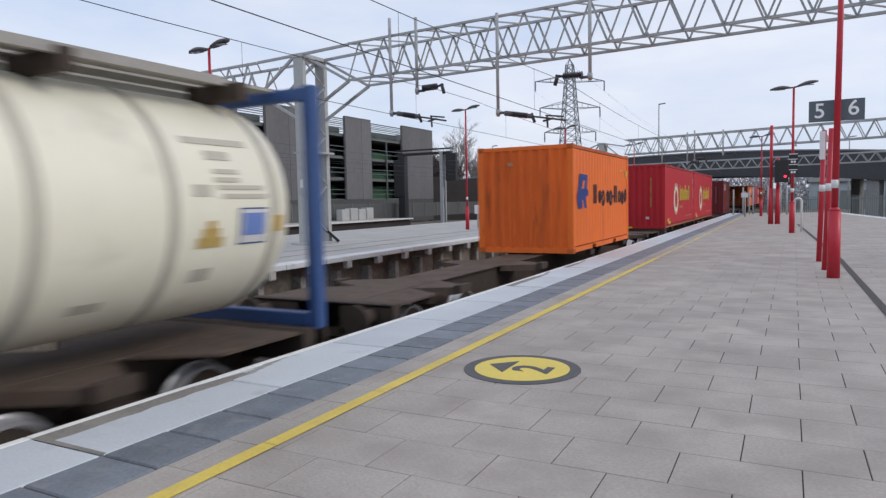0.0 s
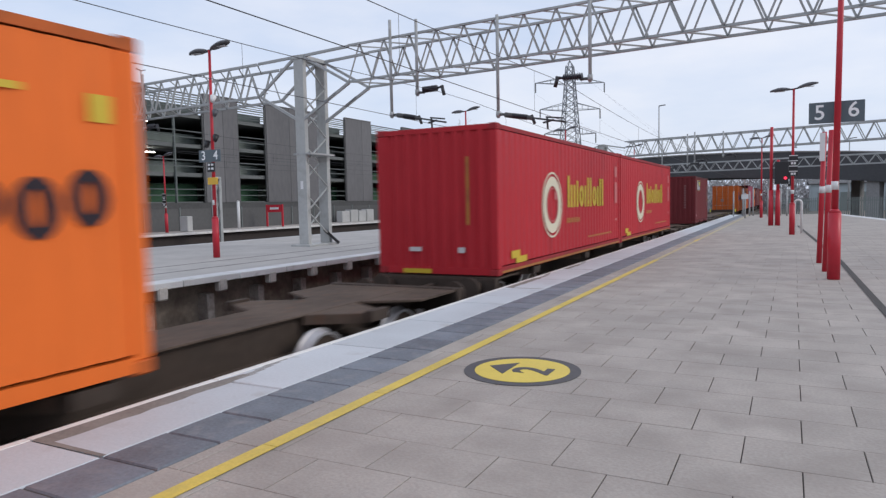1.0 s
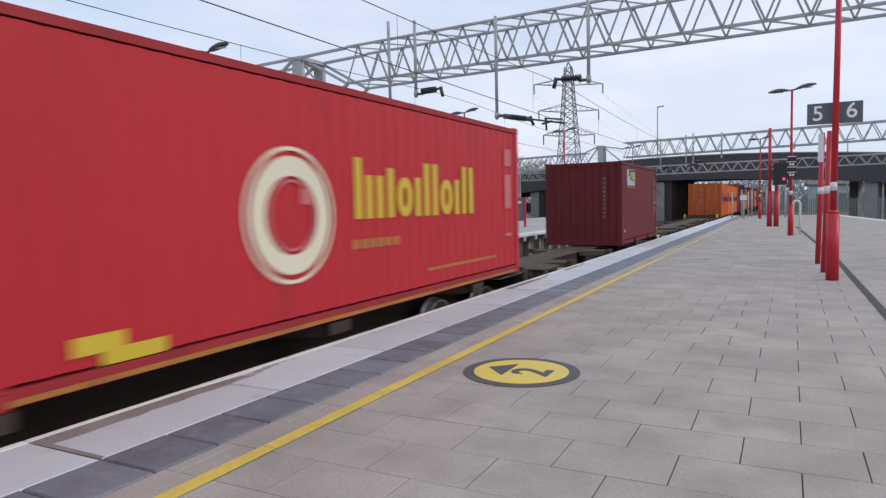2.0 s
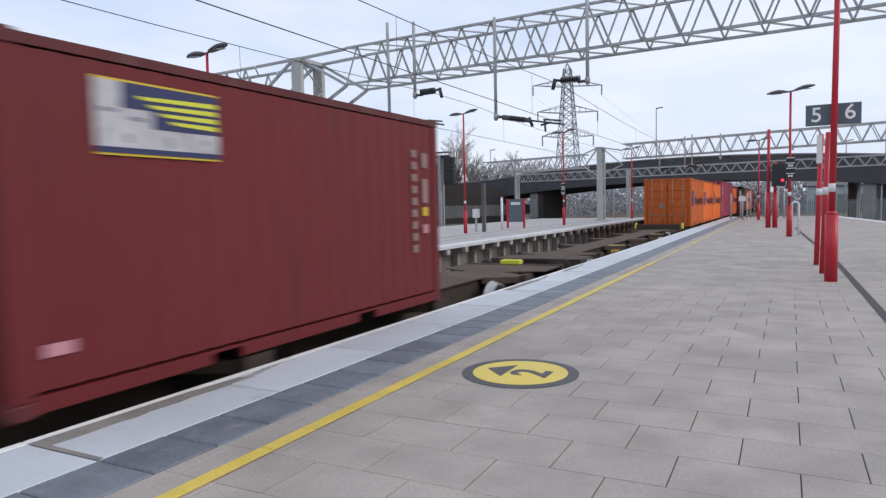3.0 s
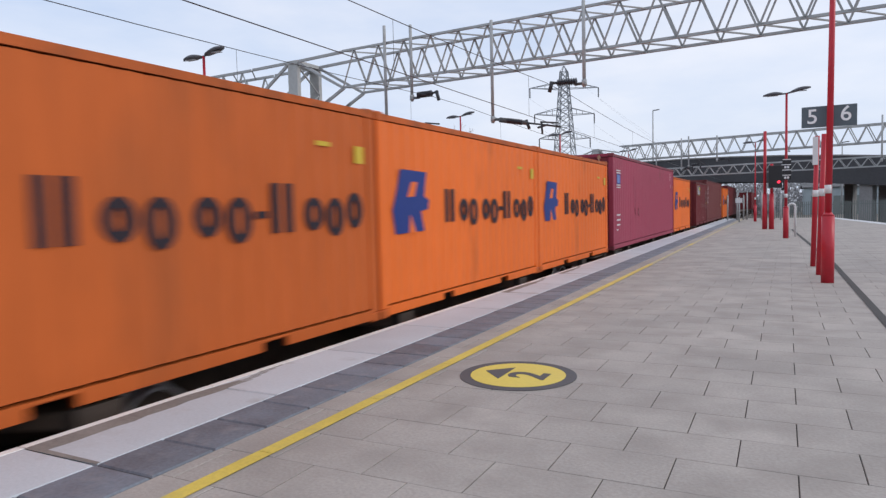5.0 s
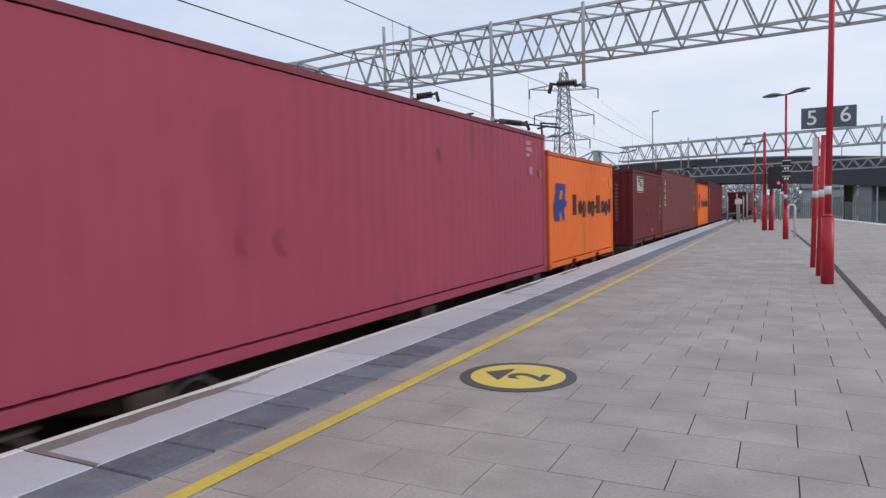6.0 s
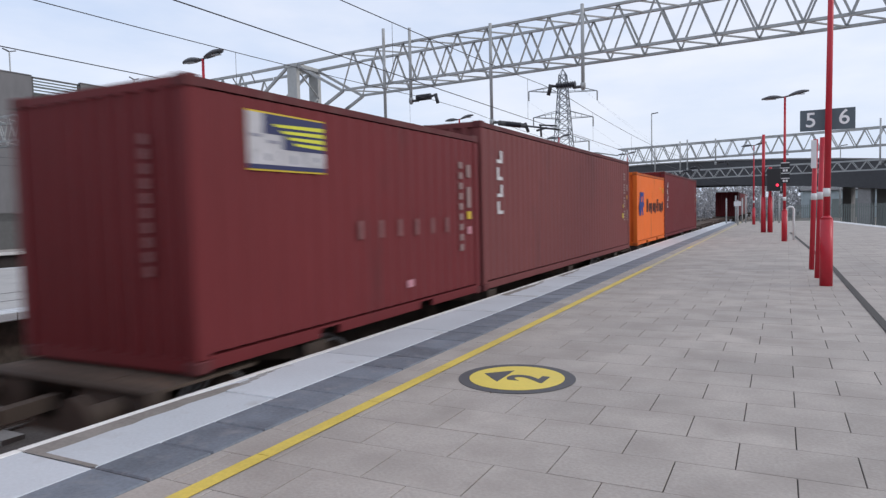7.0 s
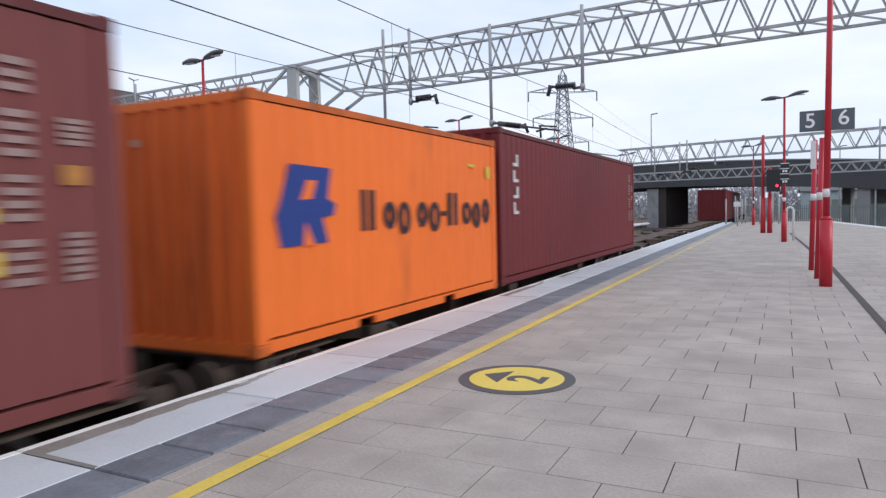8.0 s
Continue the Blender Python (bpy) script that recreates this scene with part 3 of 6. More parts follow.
def word_shapes(parent, mat, y0, y1, z0, z1, glyphs, x=CW + 0.002):
    """Plain rings and bars the size of a painted word: o a ring, q a deep one, d a tall one, the rest bars."""
    h = z1 - z0
    mid = z0 + 0.72 * h
    unit = (y1 - y0) / sum(WIDTHS.get(g, 1.0) for g in glyphs)
    st = 0.31 * unit
    y = y0
    for g in glyphs:
        w = WIDTHS.get(g, 1.0) * unit
        a, c = y + 0.07 * unit, y + w - 0.07 * unit
        y += w
        if g == " ":
            continue
        b = new_bm()

        def block(ya, yb, za, zb):
            box(b, x, x + 0.003, ya, yb, za, zb)

        if g == "-":
            block(a, c, z0 + 0.30 * h, z0 + 0.44 * h)
        elif g == "l":
            block((a + c - st) / 2, (a + c + st) / 2, z0, z1)
        elif g == "i":
            block((a + c - st) / 2, (a + c + st) / 2, z0, z0 + 0.86 * h)
        elif g == "u":
            block(a, a + st, z0, mid)
        else:
            dip = -0.16 * h if g == "q" else 0.12 * h if g == "d" else 0.0
            n, yc, zc = 16, (a + c) / 2, (z0 + mid + dip) / 2
            ry, rz = (c - a) / 2, (mid - z0 + abs(dip)) / 2
            hole_y, hole_z = ry - st, rz - 0.17 * h
            loops = [[b.verts.new((xx, yc + r1 * math.cos(2 * math.pi * k / n), zc + r2 * math.sin(2 * math.pi * k / n))) for k in range(n)] for xx, r1, r2 in ((x, hole_y, hole_z), (x + 0.003, hole_y, hole_z), (x + 0.003, ry, rz), (x, ry, rz))]
            for p, q in zip(loops, loops[1:] + loops[:1]):
                for k in range(n):
                    b.faces.new((p[k], p[(k + 1) % n], q[(k + 1) % n], q[k]))
        part("word_shape", b, mat, parent)


def container(label, s, length, height, zb, mat, doors=False, group="containers on the train", rail_mat=None, edge=None, end_mat=None):
    c = thing("shipping_container", label, "container", group)
    H, L = height, length
    b = new_bm()
    corrugated(b, 0.10, L - 0.10, 0.172, H - 0.115, CW - 0.006)
    part("side_panel", b, mat, c)
    b = new_bm()
    corrugated(b, 0.10, L - 0.10, 0.172, H - 0.115, -CW + 0.006)
    part("side_panel", b, mat, c)
    b = new_bm()
    corrugated_end(b, -CW + 0.12, CW - 0.12, 0.15, H - 0.1, L - 0.02, 1)
    part("end_panel", b, mat, c)
    b = new_bm()
    box(b, -CW + 0.05, CW - 0.05, 0.06, L - 0.06, H - 0.05, H - 0.02)
    n = int(L / 0.42)
    for i in range(n):
        yy = 0.3 + i * (L - 0.6) / n
        box(b, -CW + 0.14, CW - 0.14, yy, yy + 0.2, H - 0.02, H - 0.006)
    part("roof", b, mat, c)
    b = new_bm()
    box(b, -CW + 0.06, CW - 0.06, 0.05, L - 0.05, 0.10, 0.15)
    part("floor", b, mat, c)
    for sx in (-1, 1):
        b = new_bm()
        x0, x1 = sorted((sx * CW, sx * (CW - 0.06)))
        if L < 7:
            rail = [(0.15, 0.03), (1.72, 0.03), (1.72, 0.125), (2.08, 0.125), (2.08, 0.03), (3.98, 0.03), (3.98, 0.125), (4.34, 0.125), (4.34, 0.03), (L - 0.15, 0.03), (L - 0.15, 0.148), (0.15, 0.148)]
            plate(b, [(x0, yy, zz) for yy, zz in rail], (x1 - x0, 0, 0))
        else:
            box(b, x0, x1, 0.15, L - 0.15, 0.03, 0.148)
        part("bottom_rail", b, rail_mat or mat, c)
        b = new_bm()
        box(b, x0, x1, 0.15, L - 0.15, H - 0.10, H - 0.025)
        part("top_rail", b, edge or mat, c)
        for ye in (0.0, L - 0.17):
            b = new_bm()
            box(b, *sorted((sx * CW, sx * (CW - 0.15))), ye + 0.004, ye + 0.166, 0.118, H - 0.118)
            part("corner_post", b, mat, c, bevel=0.012)
            for zc in (0.0, H - 0.118):
                b = new_bm()
                box(b, *sorted((sx * (CW + 0.003), sx * (CW - 0.162))), ye - 0.003, ye + 0.175, zc, zc + 0.118)
                part("corner_casting", b, edge or mat, c, bevel=0.014)
    for ye in (0.02, L - 0.10):
        for z0, z1 in ((0.0, 0.13), (H - 0.11, H - 0.01)):
            b = new_bm()
            box(b, -CW + 0.15, CW - 0.15, ye, ye + 0.08, z0 + 0.01, z1)
            part("end_rail", b, mat, c)
    if doors:
        for sx in (-1, 1):
            x0, x1 = sorted((sx * 0.012, sx * (CW - 0.16)))
            b = new_bm()
            box(b, x0, x1, 0.035, 0.075, 0.135, H - 0.115)
            d = part("door", b, end_mat or mat, c, bevel=0.006)
            for k in range(5):
                z0 = 0.20 + k * (H - 0.42) / 5
                part("door_rib", box(new_bm(), x0 + 0.05, x1 - 0.05, 0.006, 0.0345, z0, z0 + (H - 0.42) / 5 - 0.10), end_mat or mat, d, bevel=0.012)
            for xb in (0.27, 0.80):
                b = new_bm()
                tube(b, (sx * xb, -0.012, 0.06), (sx * xb, -0.012, H - 0.05), 0.021, seg=8)
                for zz in (0.10, 0.62, 1.35, 2.0, H - 0.12):
                    box(b, sx * xb - 0.045, sx * xb + 0.045, -0.03, 0.02, zz - 0.035, zz + 0.035)
                box(b, *sorted((sx * xb, sx * (xb - 0.32))), -0.035, -0.012, 0.60, 0.635)
                part("locking_bar", b, DOOR_BAR, d, "dull steel locking bar")
    else:
        b = new_bm()
        corrugated_end(b, -CW + 0.12, CW - 0.12, 0.13, H - 0.1, 0.02, -1)
        part("end_panel", b, end_mat or mat, c)
    moving.append((c, s, zb))
    return c


EMBLEM = [(0.55, 1.90), (1.25, 1.88), (1.17, 1.55), (1.32, 1.49), (1.28, 1.37), (1.07, 1.34), (1.16, 1.07), (0.38, 1.05), (0.32, 1.36)]
EMBLEM_GAPS = [[(0.70, 1.53), (0.82, 1.74), (0.98, 1.74), (0.89, 1.545)], [(0.73, 1.045), (0.77, 1.30), (0.92, 1.055)]]


def orange_box(s, zb, mat, doors=False, label="orange corrugated shipping container with a blue emblem and navy word bars"):
    c = container(label, s, 6.058, 2.591, zb, mat, doors, edge=ORANGE_EDGE, end_mat=mat if doors else ORANGE_END)
    mark_poly(c, BLUE_MARK, EMBLEM)
    for gap in EMBLEM_GAPS:
        mark_poly(c, mat, gap, "emblem_gap", CW + 0.0055)
    word_shapes(c, NAVY_MARK, 1.78, 5.78, 1.17, 1.66, "ll oq oq-ll oqd")
    mark(c, GOLD_MARK, [(5.62, 5.80, 1.92, 2.12), (4.9, 5.15, 2.08, 2.13)], "yellow_label")
    if not doors:
        end_mark(c, DOOR_BAR, [(-0.40, -0.28, 2.12, 2.2)], "end_label")
    else:
        end_mark(c, FAINT_MARK, [(-0.42, -0.14, 0.98, 1.26), (-0.83, -0.74, 1.72, 1.80), (-0.3, -0.22, 1.64, 1.76), (0.72, 0.92, 0.145, 0.20)], "door_label")
        end_mark(c, WHITE_MARK, [(x0, x0 + 0.13, 0.605, 0.628) for x0 in (-0.98, -0.76, -0.52, -0.32, 0.18, 0.46)], "handle_tag")
    return c


def ring(b, yc, zc, r0, r1, x, seg=40):
    v = []
    for r in (r0, r1):
        for xx in (x, x + 0.003):
            v.append([b.verts.new((xx, yc + r * math.cos(2 * math.pi * i / seg), zc + r * math.sin(2 * math.pi * i / seg))) for i in range(seg)])
    for a, c in ((0, 1), (1, 3), (3, 2), (2, 0)):
        for i in range(seg):
            b.faces.new((v[a][i], v[a][(i + 1) % seg], v[c][(i + 1) % seg], v[c][i]))


RAIL_GOLD = material("rusty_gold_rail", (0.40, 0.17, 0.03), 0.6, var=0.3, dirt=(0.2, 0.04, 0.03), dirt_amount=0.6)


DULL_GOLD = material("dull_gold_marking", (0.46, 0.17, 0.04), 0.6, var=0.3, bump=0)
ROSE_MARK = material("worn_rose_marking", (0.52, 0.14, 0.14), 0.6, var=0.3, bump=0)


def crimson_box(s):
    c = container("crimson bulk container with a cream ring emblem and gold word bars", s, 9.45, 2.66, 0.12, CRIMSON, edge=CRIMSON_EDGE, rail_mat=CRIMSON_EDGE)
    mark(c, RAIL_GOLD, [(0.18, 9.27, 0.036, 0.078)], "rail_stripe")
    b = new_bm()
    for r0, r1 in ((0.40, 0.60), (0.655, 0.695)):
        ring(b, 3.02, 1.21, r0, r1, CW + 0.002)
    part("ring_emblem", b, CREAM_MARK, c, "cream ring emblem")
    mark(c, ROSE_MARK, [(3.16, 3.34, 1.32, 1.48)], "emblem_dot")
    b = new_bm()
    ring(b, 3.02, 1.21, 0.335, 0.365, CW + 0.002)
    part("inner_ring", b, ROSE_MARK, c, "worn rose inner ring")
    word_shapes(c, GOLD_MARK, 4.08, 7.45, 1.14, 1.86, "luuioulloull")
    mark(c, DULL_GOLD, [(4.06 + 0.18 * k, 4.19 + 0.18 * k, 0.79, 0.90) for k in range(6)], "small_word_bar")
    mark(c, DULL_GOLD, [(5.85 + 0.25 * k, 6.07 + 0.25 * k, 0.365, 0.41) for k in range(10)], "small_word_bar")
    mark(c, GOLD_MARK, [(0.62, 1.05, 0.26, 0.40), (0.85, 1.42, 0.16, 0.28)], "yellow_label")
    mark(c, ROSE_MARK, [(8.75, 9.05, 1.95, 2.25), (8.75, 9.05, 1.2, 1.8), (8.75, 9.05, 0.7, 0.76)], "data_plate")
    end_mark(c, RAIL_GOLD, [(0.62, 0.68, 0.9, 2.1)], "end_bar")
    end_mark(c, GOLD_MARK, [(-0.7, -0.1, 0.02, 0.10)], "end_bar")
    end_mark(c, WHITE_MARK, [(-0.55, -0.3, 0.42, 0.50), (0.45, 0.58, 0.4, 0.5)], "end_label")
    return c


def poster_box(s, mat):
    c = container("maroon shipping container with a white, navy and yellow poster", s, 6.058, 2.591, DECK, mat, edge=MAROON_EDGE)
    mark(c, GOLD_MARK, [(0.70, 1.88, 1.80, 2.37)], "poster_border", CW + 0.002)
    mark(c, POSTER_WHITE, [(0.70, 1.88, 1.818, 2.352)], "poster", CW + 0.0055)
    x = CW + 0.009
    mark(c, NAVY_BLUE, [(0.92, 1.88, 2.16, 2.352), (1.20, 1.88, 2.02, 2.16), (0.70, 1.88, 1.818, 1.862)], "poster_band", x)
    mark(c, POSTER_GREY, [(0.76 + 0.19 * k, 0.775 + 0.19 * k + 0.03 * (k % 2), 1.88 + 0.02 * (k % 3), 2.0 - 0.03 * (k % 2)) for k in range(6)] + [(0.74, 0.88, 2.12, 2.15), (0.98, 1.14, 2.07, 2.10)], "poster_word_bar", x)
    for k in range(4):
        b = new_bm()
        plate(b, [(x + 0.0035, 1.06 + 0.1 * k, 2.26 - 0.055 * k), (x + 0.0035, 1.86, 2.29 - 0.065 * k), (x + 0.0035, 1.86, 2.25 - 0.065 * k), (x + 0.0035, 1.10 + 0.1 * k, 2.235 - 0.055 * k)], (0.003, 0, 0))
        part("poster_stripe", b, HAZARD, c, "yellow stripes")
    col = []
    for k in range(9):
        col.append((5.30, 5.42, 0.75 + 0.16 * k, 0.75 + 0.16 * k + 0.10))
    mark(c, FAINT_MARK, col + [(5.58, 5.72, 1.42, 1.75), (5.58, 5.72, 1.9, 2.1)], "data_bar")
    mark(c, GOLD_MARK, [(5.58, 5.72, 1.24, 1.36)], "yellow_label")
    mark(c, PINK_MARK, [(5.58, 5.72, 1.0, 1.12), (0.24, 0.46, 0.40, 0.49) if s < 100 else (3.62, 3.80, 0.36, 0.46)], "small_label")
    if s > 100:
        mark(c, FADED_MARK, [(2.5 + 0.46 * k, 2.6 + 0.46 * k, 1.06, 1.28) for k in range(6)], "faded_bar")
    end_mark(c, FADED_MARK, [(0.62, 0.72, 0.85 + 0.13 * k, 0.94 + 0.13 * k) for k in range(10)], "end_bar")
    return c


def long_brown(s, mat, label="long reddish-brown high-cube shipping container with stacked white bars"):
    c = container(label, s, 12.192, 2.87, DECK, mat, edge=MAROON_EDGE)
    mark(c, WHITE_MARK, [(0.66, 0.92, 1.30 + 0.30 * k, 1.36 + 0.30 * k) for k in range(4)] + [(0.66 + 0.16 * (k % 2), 0.76 + 0.16 * (k % 2), 1.36 + 0.30 * k, 1.52 + 0.30 * k) for k in range(4)], "stacked_bar")
    mark(c, FAINT_MARK, [(11.30, 11.52, 0.95 + 0.085 * k, 1.0 + 0.085 * k) for k in range(18) if k % 5 != 4] + [(11.72, 11.92, 1.9 + 0.05 * k, 1.935 + 0.05 * k) for k in range(4)] + [(11.72, 11.9, 0.95 + 0.06 * k, 0.99 + 0.06 * k) for k in range(6)], "data_bar")
    mark(c, RAIL_GOLD, [(11.72, 11.9, 1.62, 1.76)], "yellow_label")
    if mat is BROWN:
        mark(c, GOLD_MARK, [(11.08, 11.27, 1.02, 1.18), (11.17, 11.25, 1.36, 1.47)], "yellow_label")
    return c


def plum_box(s):
    c = container("long faded plum high-cube shipping container with a blue placard", s, 12.30, 2.896, DECK, PURPLE, doors=True, edge=PLUM_EDGE, end_mat=PLUM_DOOR)
    mark(c, WHITE_MARK, [(0.42, 0.97, z, z + 0.035) for z in (1.87, 1.94, 2.31, 2.38)], "placard_edge", CW + 0.002)
    mark(c, BLUE_MARK, [(0.46, 0.95, 1.99, 2.29)], "placard_border", CW + 0.002)
    mark(c, SKY_MARK, [(0.50, 0.88, 2.02, 2.26)], "placard", CW + 0.0055)
    mark(c, WHITE_MARK, [(0.42, 0.92, 1.02, 1.07), (0.42, 0.92, 0.87, 0.92), (0.42, 0.86, 0.72, 0.77), (0.42, 0.62, 0.57, 0.62)], "white_bar")
    mark(c, PINK_MARK, [(11.12, 11.36, 2.60, 2.68), (11.12, 11.44, 2.48, 2.56), (11.12, 11.32, 2.37, 2.44), (11.28, 11.45, 2.03, 2.18)], "data_plate")
    mark(c, DULL_GOLD, [(11.88, 11.98, 2.0, 2.14)], "yellow_label")
    rnd = random.Random(8)
    for yc, zc, ry, rz in ((3.40, 1.12, 0.13, 0.15), (3.94, 1.10, 0.12, 0.17), (7.45, 2.2, 0.07, 0.12)):
        ring = [(yc + ry * rnd.uniform(0.5, 1.1) * math.cos(k * math.pi / 7), zc + rz * rnd.uniform(0.5, 1.1) * math.sin(k * math.pi / 7)) for k in range(14)]
        mark_poly(c, FRESH_PLUM, ring, "paint_patch", CW - 0.0055)
    end_mark(c, FAINT_MARK, [(0.2, 0.6, 2.2, 2.3), (0.7, 1.0, 1.3, 1.9), (0.1, 0.5, 1.3, 1.9), (0.2, 0.7, 0.4, 0.5)], "door_label")
    return c


POSTER_WHITE = material("smudged_poster_white", (0.47, 0.46, 0.48), 0.6, var=0.45, fine=9, coarse=3, bump=0)
POSTER_GREY = material("poster_lettering_grey", (0.24, 0.24, 0.29), 0.6, var=0.3, bump=0)
PINK_MARK = material("worn_pink_marking", (0.50, 0.23, 0.27), 0.6, var=0.35, fine=20, bump=0)
FRESH_PLUM = material("fresh_plum_paint", (0.285, 0.040, 0.068), 0.55, var=0.25, fine=10, bump=0.03)
NAVY_BLUE = material("poster_navy", (0.02, 0.025, 0.09), 0.5, var=0.1, bump=0)
FADED_MARK = material("faded_marking", (0.19, 0.075, 0.075), 0.6, var=0.5, fine=20, bump=0)
FAINT_MARK = material("worn_white_marking", (0.27, 0.18, 0.17), 0.6, var=0.35, fine=20, bump=0)


def tank_container(s):
    c = thing("tank_container", "cream tank container in a blue steel frame", "container", "containers on the train")
    L, H, R = 6.058, 2.591, 1.12
    b = new_bm()
    seg, prof = 48, [(0.10, 0.0), (0.11, 0.42), (0.16, 0.74), (0.26, 0.95), (0.40, 1.07), (0.58, R), (L - 0.58, R), (L - 0.40, 1.07), (L - 0.26, 0.95), (L - 0.16, 0.74), (L - 0.11, 0.42), (L - 0.10, 0.0)]
    rings_v = [[b.verts.new((r * math.cos(2 * math.pi * i / seg), yy, 1.33 + r * math.sin(2 * math.pi * i / seg))) for i in range(seg)] for yy, r in prof[1:-1]]
    for a, e in zip(rings_v[:-1], rings_v[1:]):
        for i in range(seg):
            f = b.faces.new((a[i], a[(i + 1) % seg], e[(i + 1) % seg], e[i]))
            f.smooth = True
    b.faces.new(rings_v[0])
    b.faces.new(rings_v[-1][::-1])
    part("tank_shell", b, TANK_WHITE, c, "cream insulated tank shell")
    for yb in (0.75, 1.85, 2.98, 4.14, 5.36):
        b = new_bm()
        tube(b, (0, yb, 1.33), (0, yb + 0.10, 1.33), R + 0.006, seg=48)
        part("cladding_band", b, BAND, c, "grey cladding band")
    for ye in (0.0, L - 0.15):
        b = new_bm()
        for sx in (-1, 1):
            box(b, *sorted((sx * CW, sx * (CW - 0.13))), ye, ye + 0.15, 0, H)
        box(b, -CW + 0.13, CW - 0.13, ye, ye + 0.13, 0.02, 0.17)
        box(b, -CW + 0.13, CW - 0.13, ye, ye + 0.13, H - 0.15, H - 0.02)
        part("end_frame", b, TANK_BLUE, c, "blue end frame", bevel=0.012)
    for xw in (-0.35, 0.05, 0.45):
        part("walkway_plank", box(new_bm(), xw, xw + 0.3, 0.1, L - 0.2, H - 0.05, H - 0.02), WALKWAY, c, "grey top walkway")
    part("walkway_rail", box(new_bm(), 0.80, 0.86, 0.1, L - 1.0, H - 0.10, H - 0.02), WALKWAY, c)
    for yy in (0.6, 1.8, 3.4, 5.2):
        b = new_bm()
        box(b, 0.2, 0.9, yy, yy + 0.12, H - 0.22, H - 0.05)
        part("walkway_bracket", b, WAGON, c)
    # markings lie on the curved shell as short facets
    for mat, rects in ((BAND, [(4.42, 5.18, 1.90, 1.96), (4.62, 4.90, 1.76, 1.84), (4.66, 4.96, 1.635, 1.675), (4.66, 4.96, 1.56, 1.60), (4.40, 4.60, 1.43, 1.53), (4.68, 5.26, 1.49, 1.53), (4.74, 5.30, 1.41, 1.45), (4.46, 4.68, 0.66, 0.78), (3.4, 3.66, 0.52, 0.60)]),
                       (AMBER_MARK, [(4.44, 4.74, 0.97, 1.06), (4.49, 4.69, 1.06, 1.14), (4.54, 4.64, 1.14, 1.21), (5.38, 5.52, 1.08, 1.24)]), (TANK_BLUE, [(4.93, 5.29, 0.975, 1.32)]), (WHITE_MARK, [(4.945, 5.275, 0.99, 1.305)]), (SKY_MARK, [(4.97, 5.25, 1.06, 1.27)])):
        for y0, y1, z0, z1 in rects:
            b = new_bm()
            off = 0.016 if mat is SKY_MARK else 0.012 if mat is WHITE_MARK else 0.008
            n = 6
            for i in range(n):
                za, zc = z0 + (z1 - z0) * i / n, z0 + (z1 - z0) * (i + 1) / n
                xa, xc = (math.sqrt(R * R - (zz - 1.33) ** 2) + off for zz in (za, zc))
                b.faces.new([b.verts.new(p) for p in ((xa, y0, za), (xa, y1, za), (xc, y1, zc), (xc, y0, zc))])
            part("shell_marking", b, mat, c)
    moving.append((c, s, 0.07))
    return c


AMBER_MARK = material("faded_amber_marking", (0.48, 0.33, 0.10), 0.6, var=0.3, bump=0)
WALKWAY = material("galvanised_walkway", (0.34, 0.32, 0.29), 0.6, var=0.3, bump=0.03)
BAND = material("grey_cladding_band", (0.47, 0.44, 0.36), 0.5, var=0.15, bump=0)

WHEEL_R = 0.42


def wheelset_meshes():
    """The grimy discs and axle, and the bright tyres round them."""
    b, tyres = new_bm(), []
    seg = 36
    for sx in (-1, 1):
        tyre = new_bm()
        tyres.append(tyre)
        x0 = sx * 0.75
        tube(b, (x0 - sx * 0.06, 0, 0), (x0 + sx * 0.05, 0, 0), WHEEL_R - 0.045, seg=seg)
        tube(b, (x0 + sx * 0.05, 0, 0), (x0 + sx * 0.11, 0, 0), 0.15, seg=20)
        for k in range(6):
            a = k * math.pi / 3
            box(b, *sorted((x0 + sx * 0.051, x0 + sx * 0.058)), 0.25 * math.cos(a) - 0.03, 0.25 * math.cos(a) + 0.03, 0.25 * math.sin(a) - 0.03, 0.25 * math.sin(a) + 0.03)
        prof = [(-0.065, WHEEL_R - 0.045), (-0.095, WHEEL_R - 0.03), (-0.095, WHEEL_R + 0.024), (-0.068, WHEEL_R + 0.026), (-0.055, WHEEL_R), (0.068, WHEEL_R - 0.012), (0.068, WHEEL_R - 0.045)]
        loops = [[tyre.verts.new((x0 + sx * dx, r * math.cos(2 * math.pi * i / seg), r * math.sin(2 * math.pi * i / seg))) for i in range(seg)] for dx, r in prof]
        for p, q in zip(loops, loops[1:] + loops[:1]):
            for i in range(seg):
                tyre.faces.new((p[i], p[(i + 1) % seg], q[(i + 1) % seg], q[i]))
    tube(b, (-1.0, 0, 0), (1.0, 0, 0), 0.085, seg=16)
    return finish(b, "wheelset", WAGON), [finish(t, "tyre", WHEEL) for t in tyres]


wheelset_me, tyre_mes = wheelset_meshes()


